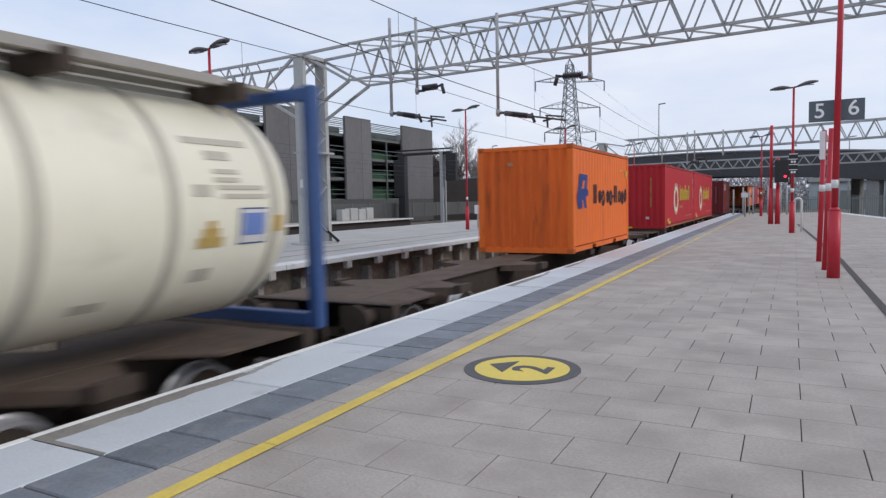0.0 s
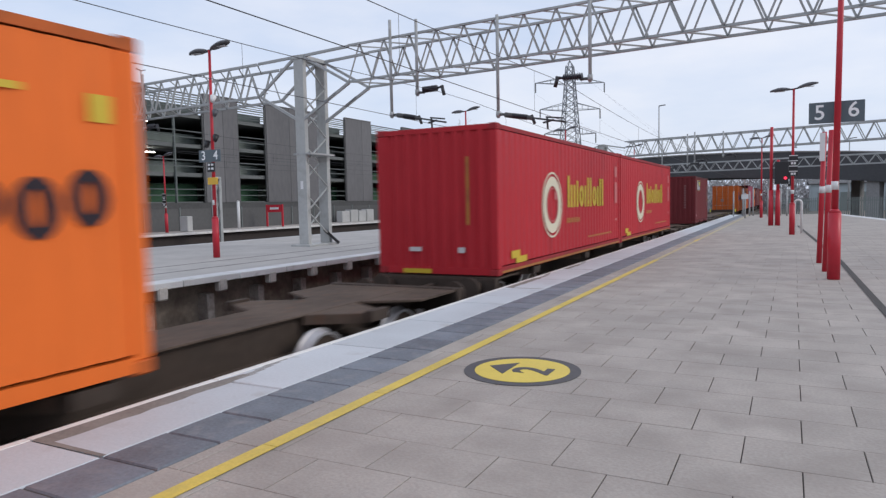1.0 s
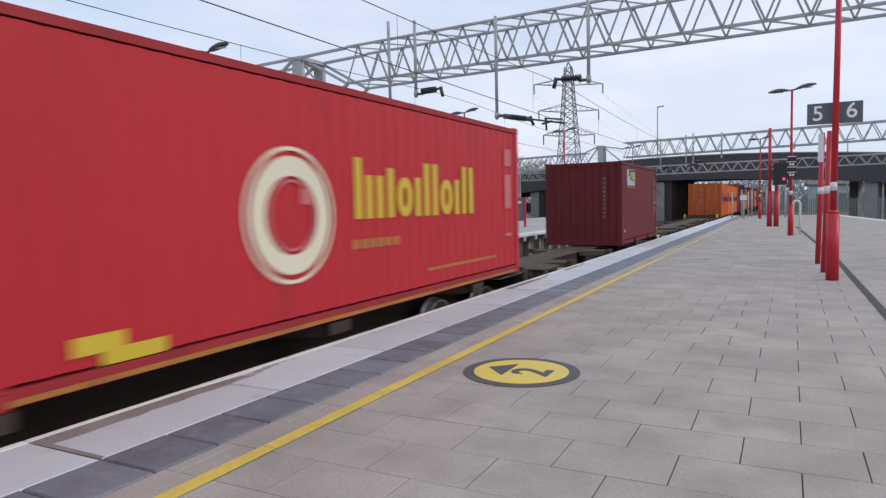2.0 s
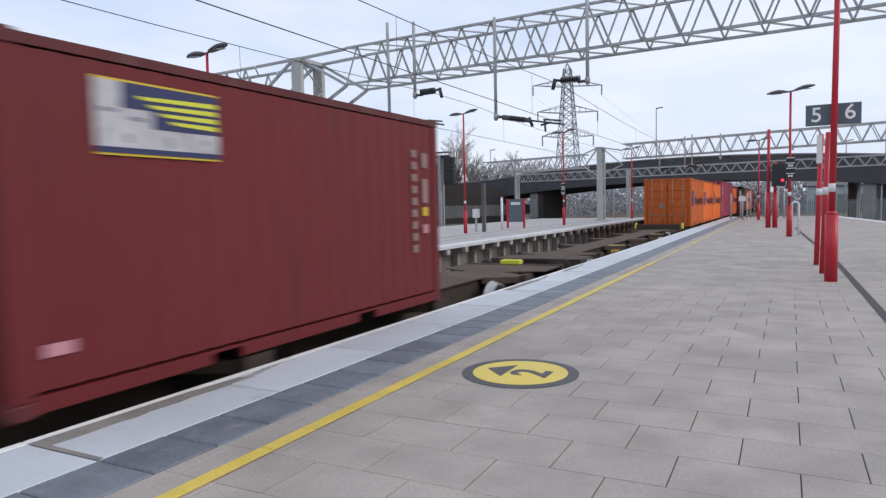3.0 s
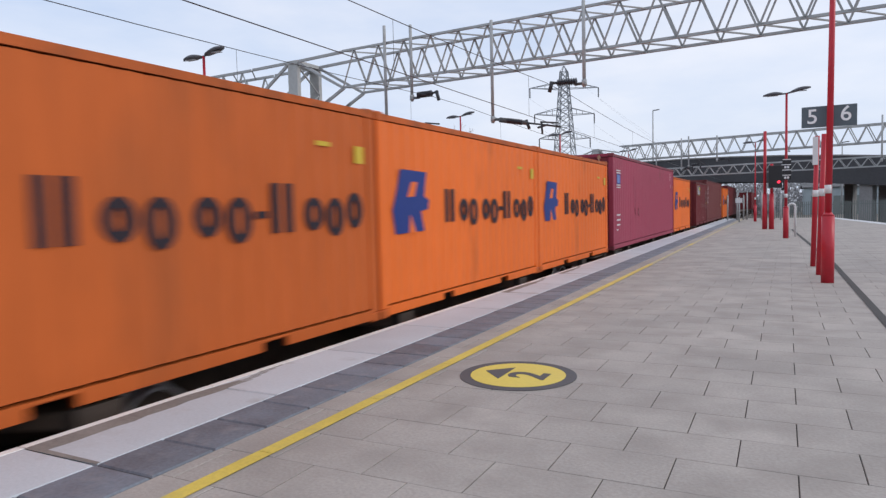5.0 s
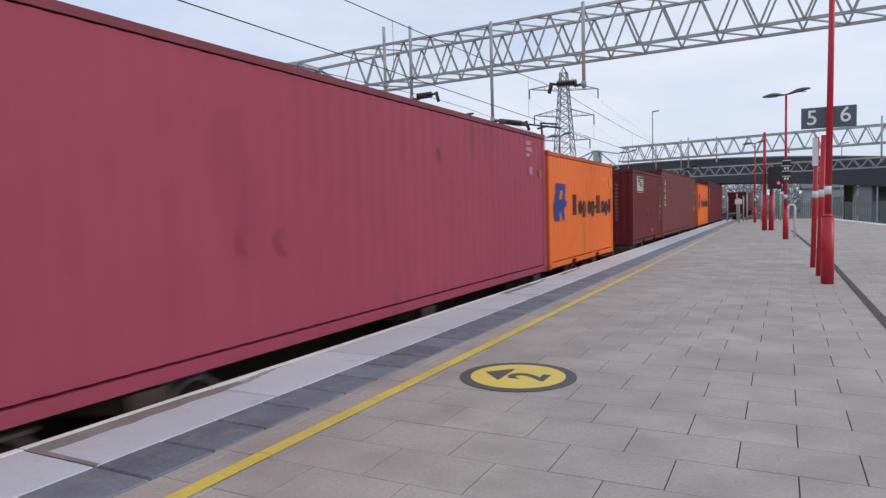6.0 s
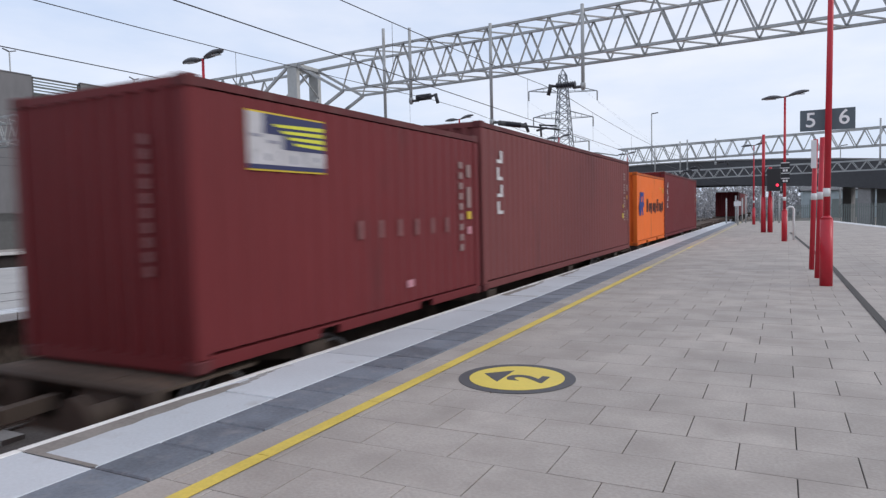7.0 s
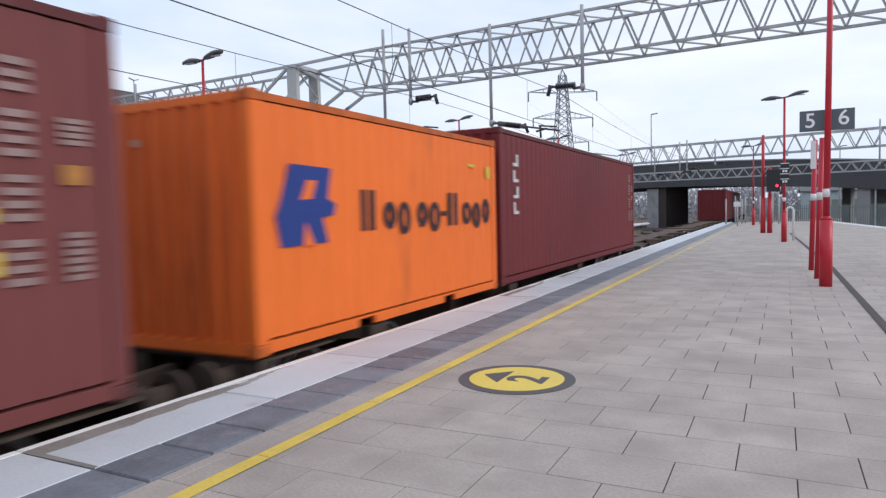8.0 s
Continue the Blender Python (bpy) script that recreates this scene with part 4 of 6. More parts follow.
def wagon(s, length, zb, brackets=False, inset=2.35, end_stop=False, label="brown skeletal container wagon with open deck and yellow end brackets"):
    w = thing("container_wagon", label, "wagon", "wagons of the train")
    L = length
    b = new_bm()
    box(b, -0.36, 0.36, 0.3, L - 0.3, -0.46, -0.05)
    part("spine", b, WAGON, w, "grimy brown spine beam")
    part("flange", box(new_bm(), -0.45, 0.45, 0.3, L - 0.3, -0.05, -0.03), WAGON_DECK, w)
    part("flange", box(new_bm(), -0.45, 0.45, 0.3, L - 0.3, -0.48, -0.46), WAGON_DECK, w)
    if end_stop:
        b = new_bm()
        box(b, -0.27, 0.22, L - 0.52, L - 0.30, -0.028, 0.085)
        part("end_stop", b, HAZARD, w, "hazard-yellow end stop", bevel=0.02)
    for ye, d in ((0.3, 1), (L - 0.3, -1)):
        if brackets and d < 0:
            continue
        b = new_bm()
        far = ye + d * 1.7
        plate(b, [(-1.17, ye, -0.062), (1.17, ye, -0.062), (1.17, far - d * 0.45, -0.062), (0.46, far, -0.062), (-0.46, far, -0.062), (-1.17, far - d * 0.45, -0.062)], (0, 0, 0.028))
        part("end_deck", b, WAGON_DECK, w)
    n = max(3, round((L - 4) / 4.6))
    for i in range(n + 1):
        yy = 2.3 + (L - 5.1) * i / n
        for sx in (-1, 1):
            b = new_bm()
            plate(b, [(sx * 0.44, yy - 0.40, -0.034), (sx * 1.10, yy - 0.02, -0.034), (sx * 1.10, yy + 0.32, -0.034), (sx * 0.44, yy + 0.70, -0.034)], (0, 0, -0.12))
            out = part("outrigger", b, WAGON_DECK, w)
            b = new_bm()
            box(b, *sorted((sx * 1.10, sx * 1.21)), yy - 0.04, yy + 0.34, -0.13, -0.001)
            part("spigot_plate", b, WAGON, out)
            if brackets and i % 2 and sx > 0:
                part("stripe", box(new_bm(), *sorted((sx * 0.52, sx * 1.02)), yy - 0.06, yy + 0.08, -0.033, -0.029), HAZARD, out, "hazard-yellow stripe")
    for ye, d in ((0.3, -1), (L - 0.3, 1)):
        b = new_bm()
        box(b, -1.2, 1.2, *sorted((ye, ye - d * 0.18)), -0.36, -0.02)
        part("headstock", b, WAGON, w)
        for sx in (-1, 1):
            b = new_bm()
            tube(b, (sx * 0.87, ye, -0.12 - 0.06), (sx * 0.87, ye + d * 0.34, -0.18), 0.10, seg=14)
            tube(b, (sx * 0.87, ye + d * 0.34, -0.18), (sx * 0.87, ye + d * 0.40, -0.18), 0.20, seg=18)
            part("buffer", b, WAGON, w)
        b = new_bm()
        bar(b, (0, ye, -0.2), (0, ye + d * 0.5, -0.22), 0.12)
        part("coupling", b, WAGON, w)
        if brackets and d > 0:
            for sx in (-1, 1):
                b = new_bm()
                plate(b, [(sx * 1.18, ye - d * 1.05, -0.004), (sx * 1.18, ye - d * 1.25, -0.004), (sx * 1.18, ye - d * 1.13, 0.27), (sx * 1.18, ye - d * 0.98, 0.27)], (-sx * 0.10, 0, 0))
                part("bracket", b, HAZARD, w, "hazard-yellow bracket")
            b = new_bm()
            box(b, -1.05, 1.05, *sorted((ye - d * 1.45, ye - d * 1.15)), -0.03, 0.22)
            part("bulkhead", b, WAGON, w)
    for yb in (2.35, L - inset):
        b = new_bm()
        for sx in (-1, 1):
            x0, x1 = sorted((sx * 0.98, sx * 1.10))
            box(b, x0, x1, yb - 1.35, yb + 1.35, -0.62, -0.50)
            box(b, x0, x1, yb - 0.35, yb + 0.35, -0.78, -0.40)
            for yy in (-0.9, 0.9):
                box(b, x0, x1 + 0.02 * sx if sx > 0 else x1, yb + yy - 0.17, yb + yy + 0.17, -0.70, -0.42)
        box(b, -0.98, 0.98, yb - 0.2, yb + 0.2, -0.60, -0.37)
        part("bogie_frame", b, WAGON, w, "grimy bogie frame")
        half = 1.0 if yb == L - inset and brackets else 0.9
        for yy in (-half, half):
            ws = new("wheelset", wheelset_me)
            ws.parent = w
            for rim_me in tyre_mes:
                rim = new("tyre", rim_me)
                rim.parent = ws
                tagged(rim, "bright worn steel tyre")
            wheelsets.append((ws, yb + yy, Z_RAIL + WHEEL_R - zb))
    b = new_bm()
    box(b, -0.8, 0.8, L * 0.5 - 1.0, L * 0.5 - 0.2, -0.80, -0.49)
    part("brake_gear", b, WAGON, w)
    if not brackets:
        moving.append((w, s, zb))
        return w
    b = new_bm()
    box(b, 0.362, 0.368, 7.14, 8.52, -0.37, -0.17)
    part("side_plate", b, GRIMY_YELLOW, w, "grimy yellow data plate")
    moving.append((w, s, zb))
    return w


wagon(-14.4, 20.3, 0.12, brackets=False)
wagon(6.9, 20.4, 0.12, brackets=False)
wagon(28.0, 20.2, 0.12, brackets=False)
wagon(48.6, 20.2, DECK, end_stop=True)
wagon(69.6, 20.6, DECK, brackets=True, inset=4.25)
wagon(91.3, 18.6, DECK, brackets=False)
wagon(110.4, 19.2, DECK, brackets=False)
wagon(131.4, 19.8, DECK, brackets=False)
wagon(151.7, 19.2, DECK, brackets=False)
wagon(171.4, 20.4, DECK)
wagon(192.3, 20.4, DECK)
wagon(213.4, 20.4, DECK)
wagon(234.4, 20.4, DECK)

tank_container(-0.26)
orange_box(15.26, 0.12, ORANGE)
crimson_box(28.42)
crimson_box(37.98)
poster_box(56.3, MAROON)
orange_box(91.50, DECK, ORANGE_OLD, doors=True, label="weathered orange container with doors, locking bars and blue emblem")
orange_box(97.62, DECK, ORANGE)
orange_box(103.74, DECK, ORANGE)
plum_box(110.58)
orange_box(123.1, DECK, ORANGE)
poster_box(132.2, MAROON)
long_brown(138.40, BROWN)
orange_box(151.98, DECK, ORANGE)
long_brown(158.26, MAROON, "long maroon high-cube shipping container with stacked white bars")
long_brown(214.0, MAROON, "long maroon high-cube shipping container with stacked white bars")
long_brown(227.0, BROWN)


# ---- overhead line gantries ----
def shared(name, bm, mat):
    return finish(bm, name, mat)


def truss(parent, a, c, width, height, panels, size, mat, lattice=True):
    """A box truss from a to c (the front lower corners); width lies along y, height along z."""
    a, c = Vector(a), Vector(c)
    step = (c - a) / panels
    wv, hv = Vector((0, width, 0)), Vector((0, 0, height))
    for off in (Vector(), wv, hv, wv + hv):
        b = new_bm()
        angle_bar(b, a + off, c + off, size * 1.15)
        part("chord", b, mat, parent)
    rise, fall, post = new_bm(), new_bm(), new_bm()
    t = size * 0.62
    angle_bar(rise, Vector(), step * 0.5 + hv, t * 1.15)
    angle_bar(fall, step * 0.5 + hv, step, t * 1.15)
    angle_bar(post, Vector(), step + wv, t)
    rise_me, fall_me, post_me = shared("web_bar", rise, mat), shared("web_bar", fall, mat), shared("lateral_bar", post, mat)
    for i in range(panels):
        p = a + step * i
        for off in (Vector(), wv):
            lay(rise_me, "web_bar", *(p + off), parent)
            lay(fall_me, "web_bar", *(p + off), parent)
        if lattice:
            lay(post_me, "lateral_bar", *p, parent)
            lay(post_me, "lateral_bar", *(p + hv), parent)


def lattice_mast(parent, x, y0, y1, h, mat, base=0.0, leg=0.40):
    """Two channel legs one behind the other, laced together."""
    for y in (y0, y1):
        b = new_bm()
        box(b, x - leg / 2, x + leg / 2, y - 0.05, y + 0.05, base, h)
        for s in (-1, 1):
            box(b, *sorted((x + s * leg / 2, x + s * (leg / 2 - 0.02))), y + 0.05, y + 0.13, base, h)
        part("leg", b, mat, parent)
    n = int((h - base) / 0.85)
    for i in range(n):
        z0 = base + 0.35 + i * (h - base - 0.5) / n
        z1 = base + 0.35 + (i + 1) * (h - base - 0.5) / n
        b = new_bm()
        p, q = ((y0, y1) if i % 2 else (y1, y0))
        bar(b, (x + leg / 2 - 0.03, p, z0), (x + leg / 2 - 0.03, q, z1), 0.06, 0.03)
        part("lacing_bar", b, mat, parent)
        b = new_bm()
        bar(b, (x - leg / 2 + 0.03, q, z0), (x - leg / 2 + 0.03, p, z1), 0.06, 0.03)
        part("lacing_bar", b, mat, parent)
    b = new_bm()
    box(b, x - 0.42, x + 0.42, y0 - 0.25, y1 + 0.25, base, base + 0.06)
    part("base_plate", b, mat, parent)
    b = new_bm()
    box(b, x - leg / 2 - 0.05, x + leg / 2 + 0.05, y0 - 0.08, y1 + 0.08, h - 0.12, h)
    part("cap", b, mat, parent)


gantry = thing("overhead_gantry", "grey steel lattice gantry carrying the overhead line across the tracks", "gantry", "overhead gantries")
GY = 18.68


def g_line(x, z):
    """Places on the gantry, which lies a little askew to the tracks."""
    return (x, GY - 0.035 * (x + 15), z + 0.011 * (x + 15))


lattice_mast(gantry, -15.2, GY + 0.05, GY + 1.25, 6.66, MASTPAINT)
truss(gantry, g_line(-13.05, 5.50), g_line(14.0, 5.52), 1.2, 1.19, 28, 0.075, GALV)
truss(gantry, g_line(-17.1, 5.42), g_line(-38.0, 5.46), 1.2, 1.16, 22, 0.075, GALV)
for yy in (0.05, 1.25):
    for (x0, z0), (x1, z1) in (((-15.05, 4.45), (-13.05, 5.5)), ((-15.05, 6.62), (-13.05, 5.5)), ((-15.05, 6.62), (-13.05, 6.69)), ((-14.05, 4.97), (-13.6, 5.22)),
                               ((-15.35, 4.45), (-17.1, 5.42)), ((-15.35, 6.62), (-17.1, 5.42)), ((-15.35, 6.62), (-17.1, 6.58))):
        b = new_bm()
        bar(b, (x0, GY + yy - 0.035 * (x0 + 15), z0), (x1, GY + yy - 0.035 * (x1 + 15), z1), 0.085)
        part("haunch_bar", b, GALV, gantry)
lattice_mast(gantry, -37.6, GY + 0.75, GY + 1.95, 6.5, MASTPAINT)
b = new_bm()
box(b, -15.52, -14.75, GY - 0.02, GY + 1.35, 3.22, 3.28)
part("mast_band", b, GALV, gantry)
b = new_bm()
box(b, -15.26, -15.14, GY - 0.012, GY - 0.005, 2.02, 2.30)
part("mast_plate", b, WHITE, gantry, "small white number plate with plain bars")

boot = new_bm()
bar(boot, (-15.15, GY + 1.1, 0.55), (-14.75, GY + 1.45, 0.04), 0.16, 0.10)
part("cable_boot", boot, BLACK, gantry, "dark cable boot")


def insulator(b, p, q, r=0.095, n=9):
    """A ribbed insulator, turned in one piece."""
    p, q = Vector(p), Vector(q)
    d = (q - p).normalized()
    side = d.cross(Vector((0, 0, 1)))
    side = Vector((1, 0, 0)) if side.length < 1e-4 else side.normalized()
    up = side.cross(d).normalized()
    prof = [(0.0, r * 0.45)]
    for i in range(n):
        prof += [((i + 0.2) / n, r * 0.5), ((i + 0.3) / n, r), ((i + 0.65) / n, r * 0.85), ((i + 0.8) / n, r * 0.5)]
    prof.append((1.0, r * 0.45))
    loops = [[b.verts.new(p.lerp(q, u) + (side * math.cos(a) + up * math.sin(a)) * rr) for a in (2 * math.pi * k / 10 for k in range(10))] for u, rr in prof]
    for lo, hi in zip(loops[:-1], loops[1:]):
        for k in range(10):
            b.faces.new((lo[k], lo[(k + 1) % 10], hi[(k + 1) % 10], hi[k]))
    b.faces.new(loops[0][::-1])
    b.faces.new(loops[-1])


def drop_tube(x, z0, z1, reach, arm_z, y=None, ins=0.36):
    yy = g_line(x, 0)[1] - 0.06 if y is None else y
    d = thing("registration_arm", "grey drop tube with a dark ribbed insulator and steady arm", "line fitting", "registration arms", at=(x, yy, 0))

    def rod(name, p, q, r, mat=WIRE):
        part(name, tube(new_bm(), p, q, r, seg=8), mat, d)

    rod("drop_tube", (0, 0, z0), (0, 0, z1), 0.05, GALV)
    s = 1 if reach > 0 else -1
    rod("tube_clamp", (0, 0, z0 + 0.04), (0, 0, z0 + 0.19), 0.072, GALV)
    rod("cap_pin", (0, 0, z0 + 0.1), (s * 0.27, 0, z0 + 0.09), 0.04, FENCE_GREY)
    if abs(reach) > 1.2:
        e = Vector((reach, 0, arm_z))
        a = Vector((s * 0.10, 0, z0 + 0.10))

        def along(u):
            return a.lerp(e, u)

        rod("socket", along(0.06), along(0.19), 0.075, FENCE_GREY)
        b = new_bm()
        insulator(b, along(0.19), along(0.42), 0.088)
        part("insulator", b, INSULATOR, d, "dark ribbed insulator")
        rod("socket", along(0.42), along(0.50), 0.065, FENCE_GREY)
        rod("arm_clamp", along(0.48) + Vector((0, 0, 0.08)), along(0.53) - Vector((0, 0, 0.16)), 0.045)
        rod("steady_arm", along(0.48), e, 0.026)
        rod("steady_bracket", along(0.66) - Vector((0, 0, 0.10)), along(0.82) + Vector((0, 0, 0.02)), 0.03)
        rod("steady_bracket", along(0.70) + Vector((0, 0, 0.07)), along(0.97) + Vector((0, 0, 0.10)), 0.024)
        rod("drop_bracket", along(0.72) + Vector((0, 0, 0.06)), along(0.73) - Vector((0, 0, 0.26)), 0.03)
    else:
        b = new_bm()
        insulator(b, (s * 0.20, 0, z0 + 0.17), (s * (0.22 + ins), 0, z0 + 0.18), 0.105)
        part("insulator", b, INSULATOR, d, "dark ribbed insulator")
        rod("arm_clamp", (s * (0.22 + ins), 0, z0 + 0.18), (s * (0.42 + ins), 0, z0 + 0.22), 0.035)
        rod("hanger", (s * (0.36 + ins), 0, z0 + 0.24), (s * (0.44 + ins), 0, z0 - 0.05), 0.055)
    return d


drop_tube(-11.312, 4.177, 7.26, 1.95, 3.90)
drop_tube(-10.339, 4.783, 7.14, 0.85, 4.6, ins=0.5)
drop_tube(-7.581, 3.878, 6.85, 2.03, 3.62)
drop_tube(-4.827, 4.636, 6.95, -0.9, 4.5, ins=0.55)
drop_tube(-29.6, 3.95, 6.95, 1.9, 3.8)
drop_tube(-27.5, 4.0, 6.95, 1.6, 3.8)
drop_tube(-23.4, 4.6, 6.9, 0.9, 4.4)
drop_tube(-31.2, 4.9, 6.95, 0.9, 4.4)

gantry_far = thing("overhead_gantry", "grey steel lattice gantry beyond, crossing before the road bridge", "gantry", "overhead gantries")
lattice_mast(gantry_far, -12.95, 52.3, 53.3, 5.75, MASTPAINT)
truss(gantry_far, (-11.2, 52.5, 4.78), (12.0, 47.5, 4.90), 1.0, 1.10, 24, 0.08, GALV)
truss(gantry_far, (-14.2, 53.0, 4.25), (-24.0, 55.0, 4.15), 1.0, 1.05, 10, 0.08, GALV)
for x0, z0, x1, z1 in ((-12.8, 5.7, -11.2, 4.3), (-12.8, 3.6, -11.2, 4.3), (-12.8, 5.7, -11.2, 5.4), (-13.1, 5.7, -14.2, 4.25), (-13.1, 3.5, -14.2, 4.25), (-13.1, 5.7, -14.2, 5.3)):
    b = new_bm()
    bar(b, (x0, 52.4, z0), (x1, 52.6, z1), 0.09)
    part("haunch_bar", b, GALV, gantry_far)
for x, z0, z1 in ((-8.2, 3.6, 5.8), (-6.4, 3.7, 6.0), (-5.9, 3.9, 6.1), (-4.0, 4.2, 6.0), (5.4, 3.6, 6.4)):
    drop_tube(x, z0, z1, 1.0, z0 - 0.2, 51.6 - 0.21 * (x + 11))
gantry_third = thing("overhead_gantry", "slender grey lattice gantry under the road bridge", "gantry", "overhead gantries")
truss(gantry_third, (-27.0, 70.5, 3.92), (14.0, 62.5, 3.98), 0.9, 0.78, 40, 0.075, GALV, lattice=False)
for xm in (-26.8, -14.0, 12.8):
    lattice_mast(gantry_third, xm, 66.5 - 0.195 * (xm + 7), 67.3 - 0.195 * (xm + 7), 4.6, MASTPAINT, -0.9, 0.24)

# ---- wires ----
def overhead_line(x, zc, zm, y0=-25.0, y1=130.0):
    w = thing("overhead_wire", "dark contact wire hung from a sagging catenary wire", "wire", "overhead wires")
    b = new_bm()
    tube(b, (x, y0, zc), (x, y1, zc), 0.0075, seg=6)
    part("contact_wire", b, WIRE, w)
    b = new_bm()
    span, pts = 33.0, []
    yy = y0
    while yy <= y1:
        u = ((yy - 18.7) / span) % 1.0
        pts.append((x, yy, zm - 1.3 * u * (1 - u)))
        yy += 2.5
    hose(b, pts, 0.0075)
    part("catenary_wire", b, WIRE, w)
    yy = 3.0
    while yy < 70:
        u = ((yy - 18.7) / span) % 1.0
        b = new_bm()
        tube(b, (x, yy, zc), (x, yy, zm - 1.3 * u * (1 - u)), 0.004, seg=5)
        part("dropper", b, WIRE, w)
        yy += 6.6
    return w


overhead_line(TRACK_NEAR - 0.04, 3.69, 4.78)
overhead_line(TRACK_FAR, 3.70, 4.73)
for xt in (-22.4, -25.9, -29.5):
    overhead_line(xt, 3.8, 4.7)


# ---- lamp posts, signs and posts on the platforms ----
def lamp_head(parent, x, y, z, reach, tilt, yaw=0.0):
    """A flat oval lantern on a short arm."""
    b = new_bm()
    s = 1 if reach > 0 else -1
    tube(b, (x, y, z), (x + s * 0.16, y, z + tilt * 0.16), 0.03, seg=8)
    n = 9
    rings_v = []
    for i in range(n):
        u = i / (n - 1)
        px = x + s * (0.12 + u * abs(reach))
        w = 0.135 * (math.sin(math.pi * min(1, 0.12 + 0.88 * u)) ** 0.5) + 0.02
        top, low = 0.095 * math.sin(math.pi * (0.1 + 0.85 * u)) + 0.012, -0.03
        zz = z + tilt * (0.12 + u * abs(reach))
        rings_v.append([b.verts.new((px, y + w * math.cos(a), zz + (top if math.sin(a) > 0 else -low) * math.sin(a))) for a in (2 * math.pi * k / 12 for k in range(12))])
    for a, e in zip(rings_v[:-1], rings_v[1:]):
        for i in range(12):
            f = b.faces.new((a[i], a[(i + 1) % 12], e[(i + 1) % 12], e[i]))
            f.smooth = True
    b.faces.new(rings_v[0])
    b.faces.new(rings_v[-1])
    head = part("lamp_head", b, LAMP_HEAD, parent, "dark grey oval lantern")
    b = new_bm()
    zc = z + tilt * (0.12 + 0.5 * abs(reach)) - 0.035
    box(b, *sorted((x + s * (0.12 + 0.25 * abs(reach)), x + s * (0.12 + 0.8 * abs(reach)))), y - 0.08, y + 0.08, zc - 0.01, zc)
    part("lens", b, LAMP_LENS, head)


def lamp_post(x, y, h, lean=(0, 0), group="platform lamps", base_h=1.12, r=0.05, reach=0.66, tilts=(-0.03, 0.20)):
    p = thing("platform_lamp", "tall red lamp post with two dark oval lanterns", "street lamp", group, at=(x, y, 0))
    b = new_bm()
    tube(b, (0, 0, 0), (0, 0, base_h), r * 1.9, seg=16)
    tube(b, (0, 0, base_h), (0, 0, base_h + 0.06), r * 1.9, r * 1.1, seg=16)
    part("base", b, RED, p)
    b = new_bm()
    tube(b, (0, 0, base_h + 0.03), (lean[0], lean[1], h), r * 1.05, r * 0.75, seg=14)
    part("column", b, RED, p)
    b = new_bm()
    tube(b, (0, 0, base_h + 0.38), (0, 0, base_h + 0.52), r * 1.1, seg=14)
    part("band", b, WHITE, p, "white band")
    if reach:
        lamp_head(p, lean[0], lean[1], h, -reach, tilts[0])
        lamp_head(p, lean[0], lean[1], h, reach, tilts[1])
    return p


LZ = [
    (-14.56, 13.98, 5.84, (0.06, 0)), (-14.4, 30.6, 6.0, (0, 0)), (-12.8, 42.3, 6.0, (0, 0)), (0.15, 27.75, 5.30, (0, 0)),
    (-33.4, 28.2, 4.6, (0, 0)), (-11.6, 58.0, 5.9, (0, 0)), (-1.6, 50.5, 5.4, (0, 0)),
]
for x, y, h, lean in LZ:
    p = lamp_post(x, y, h, lean)
    if y < 20:
        for zz, dx, m in ((4.55, 0.16, WHITE), (4.15, 0.22, LAMP_HEAD), (3.45, 0.20, BLACK), (3.3, -0.14, BLACK)):
            b = new_bm()
            tube(b, (dx, -0.02, zz), (dx + 0.03, -0.1, zz - 0.16), 0.09, 0.05, seg=10)
            bar(b, (0.02, 0, zz), (dx, -0.02, zz), 0.03)
            part("fitting", b, m, p)

tall = lamp_post(0.70, 12.9, 6.4, (0.05, 0), r=0.052)


def sign_board(label, x, y, z0, z1, x0, x1, texts, mat, group=""):
    s = thing("platform_sign", label, "sign", group, at=(x, y, 0))
    b = new_bm()
    box(b, x0, x1, 0.0, 0.035, z0, z1)
    part("board", b, mat, s, bevel=0.004)
    for tx, tz, size, body_text in texts:
        text_part("numeral", body_text, size, SIGN_WHITE, s, pose(tx, -0.004, tz, 90, 0, 0), "white numeral", 0.002, 0.003)
    return s


sign_board("slate-grey hanging platform sign with white numerals", 0.70, 13.02, 2.62, 2.97, -0.40, 0.41, [(-0.24, 2.79, 0.345, "5"), (0.25, 2.81, 0.345, "6")], SIGN_GREY)
sign_board("slate-grey platform sign with white numerals on a lamp post", -14.56, 13.88, 2.72, 3.06, -0.42, 0.40, [(-0.24, 2.89, 0.36, "3"), (0.23, 2.89, 0.36, "4")], SIGN_GREY)
s2 = thing("notice_sign", "small amber notice with plain bars on a lamp post", "sign", at=(-14.5, 13.87, 0))
b = new_bm()
box(b, -0.17, 0.20, 0, 0.03, 2.08, 2.28)
part("board", b, SIGN_YELLOW, s2, bevel=0.004)
s3 = thing("stop_board", "small black board with white bars on a lamp post", "sign", at=(-14.53, 13.87, 0))
b = new_bm()
box(b, -0.13, 0.14, 0, 0.03, 2.44, 2.70)
part("board", b, BLACK, s3)
b = new_bm()
for z in (2.50, 2.61):
    box(b, -0.10, -0.02, -0.004, 0, z, z + 0.06)
    box(b, 0.02, 0.11, -0.004, 0, z, z + 0.06)
part("bar_mark", b, WHITE, s3, "white bars")


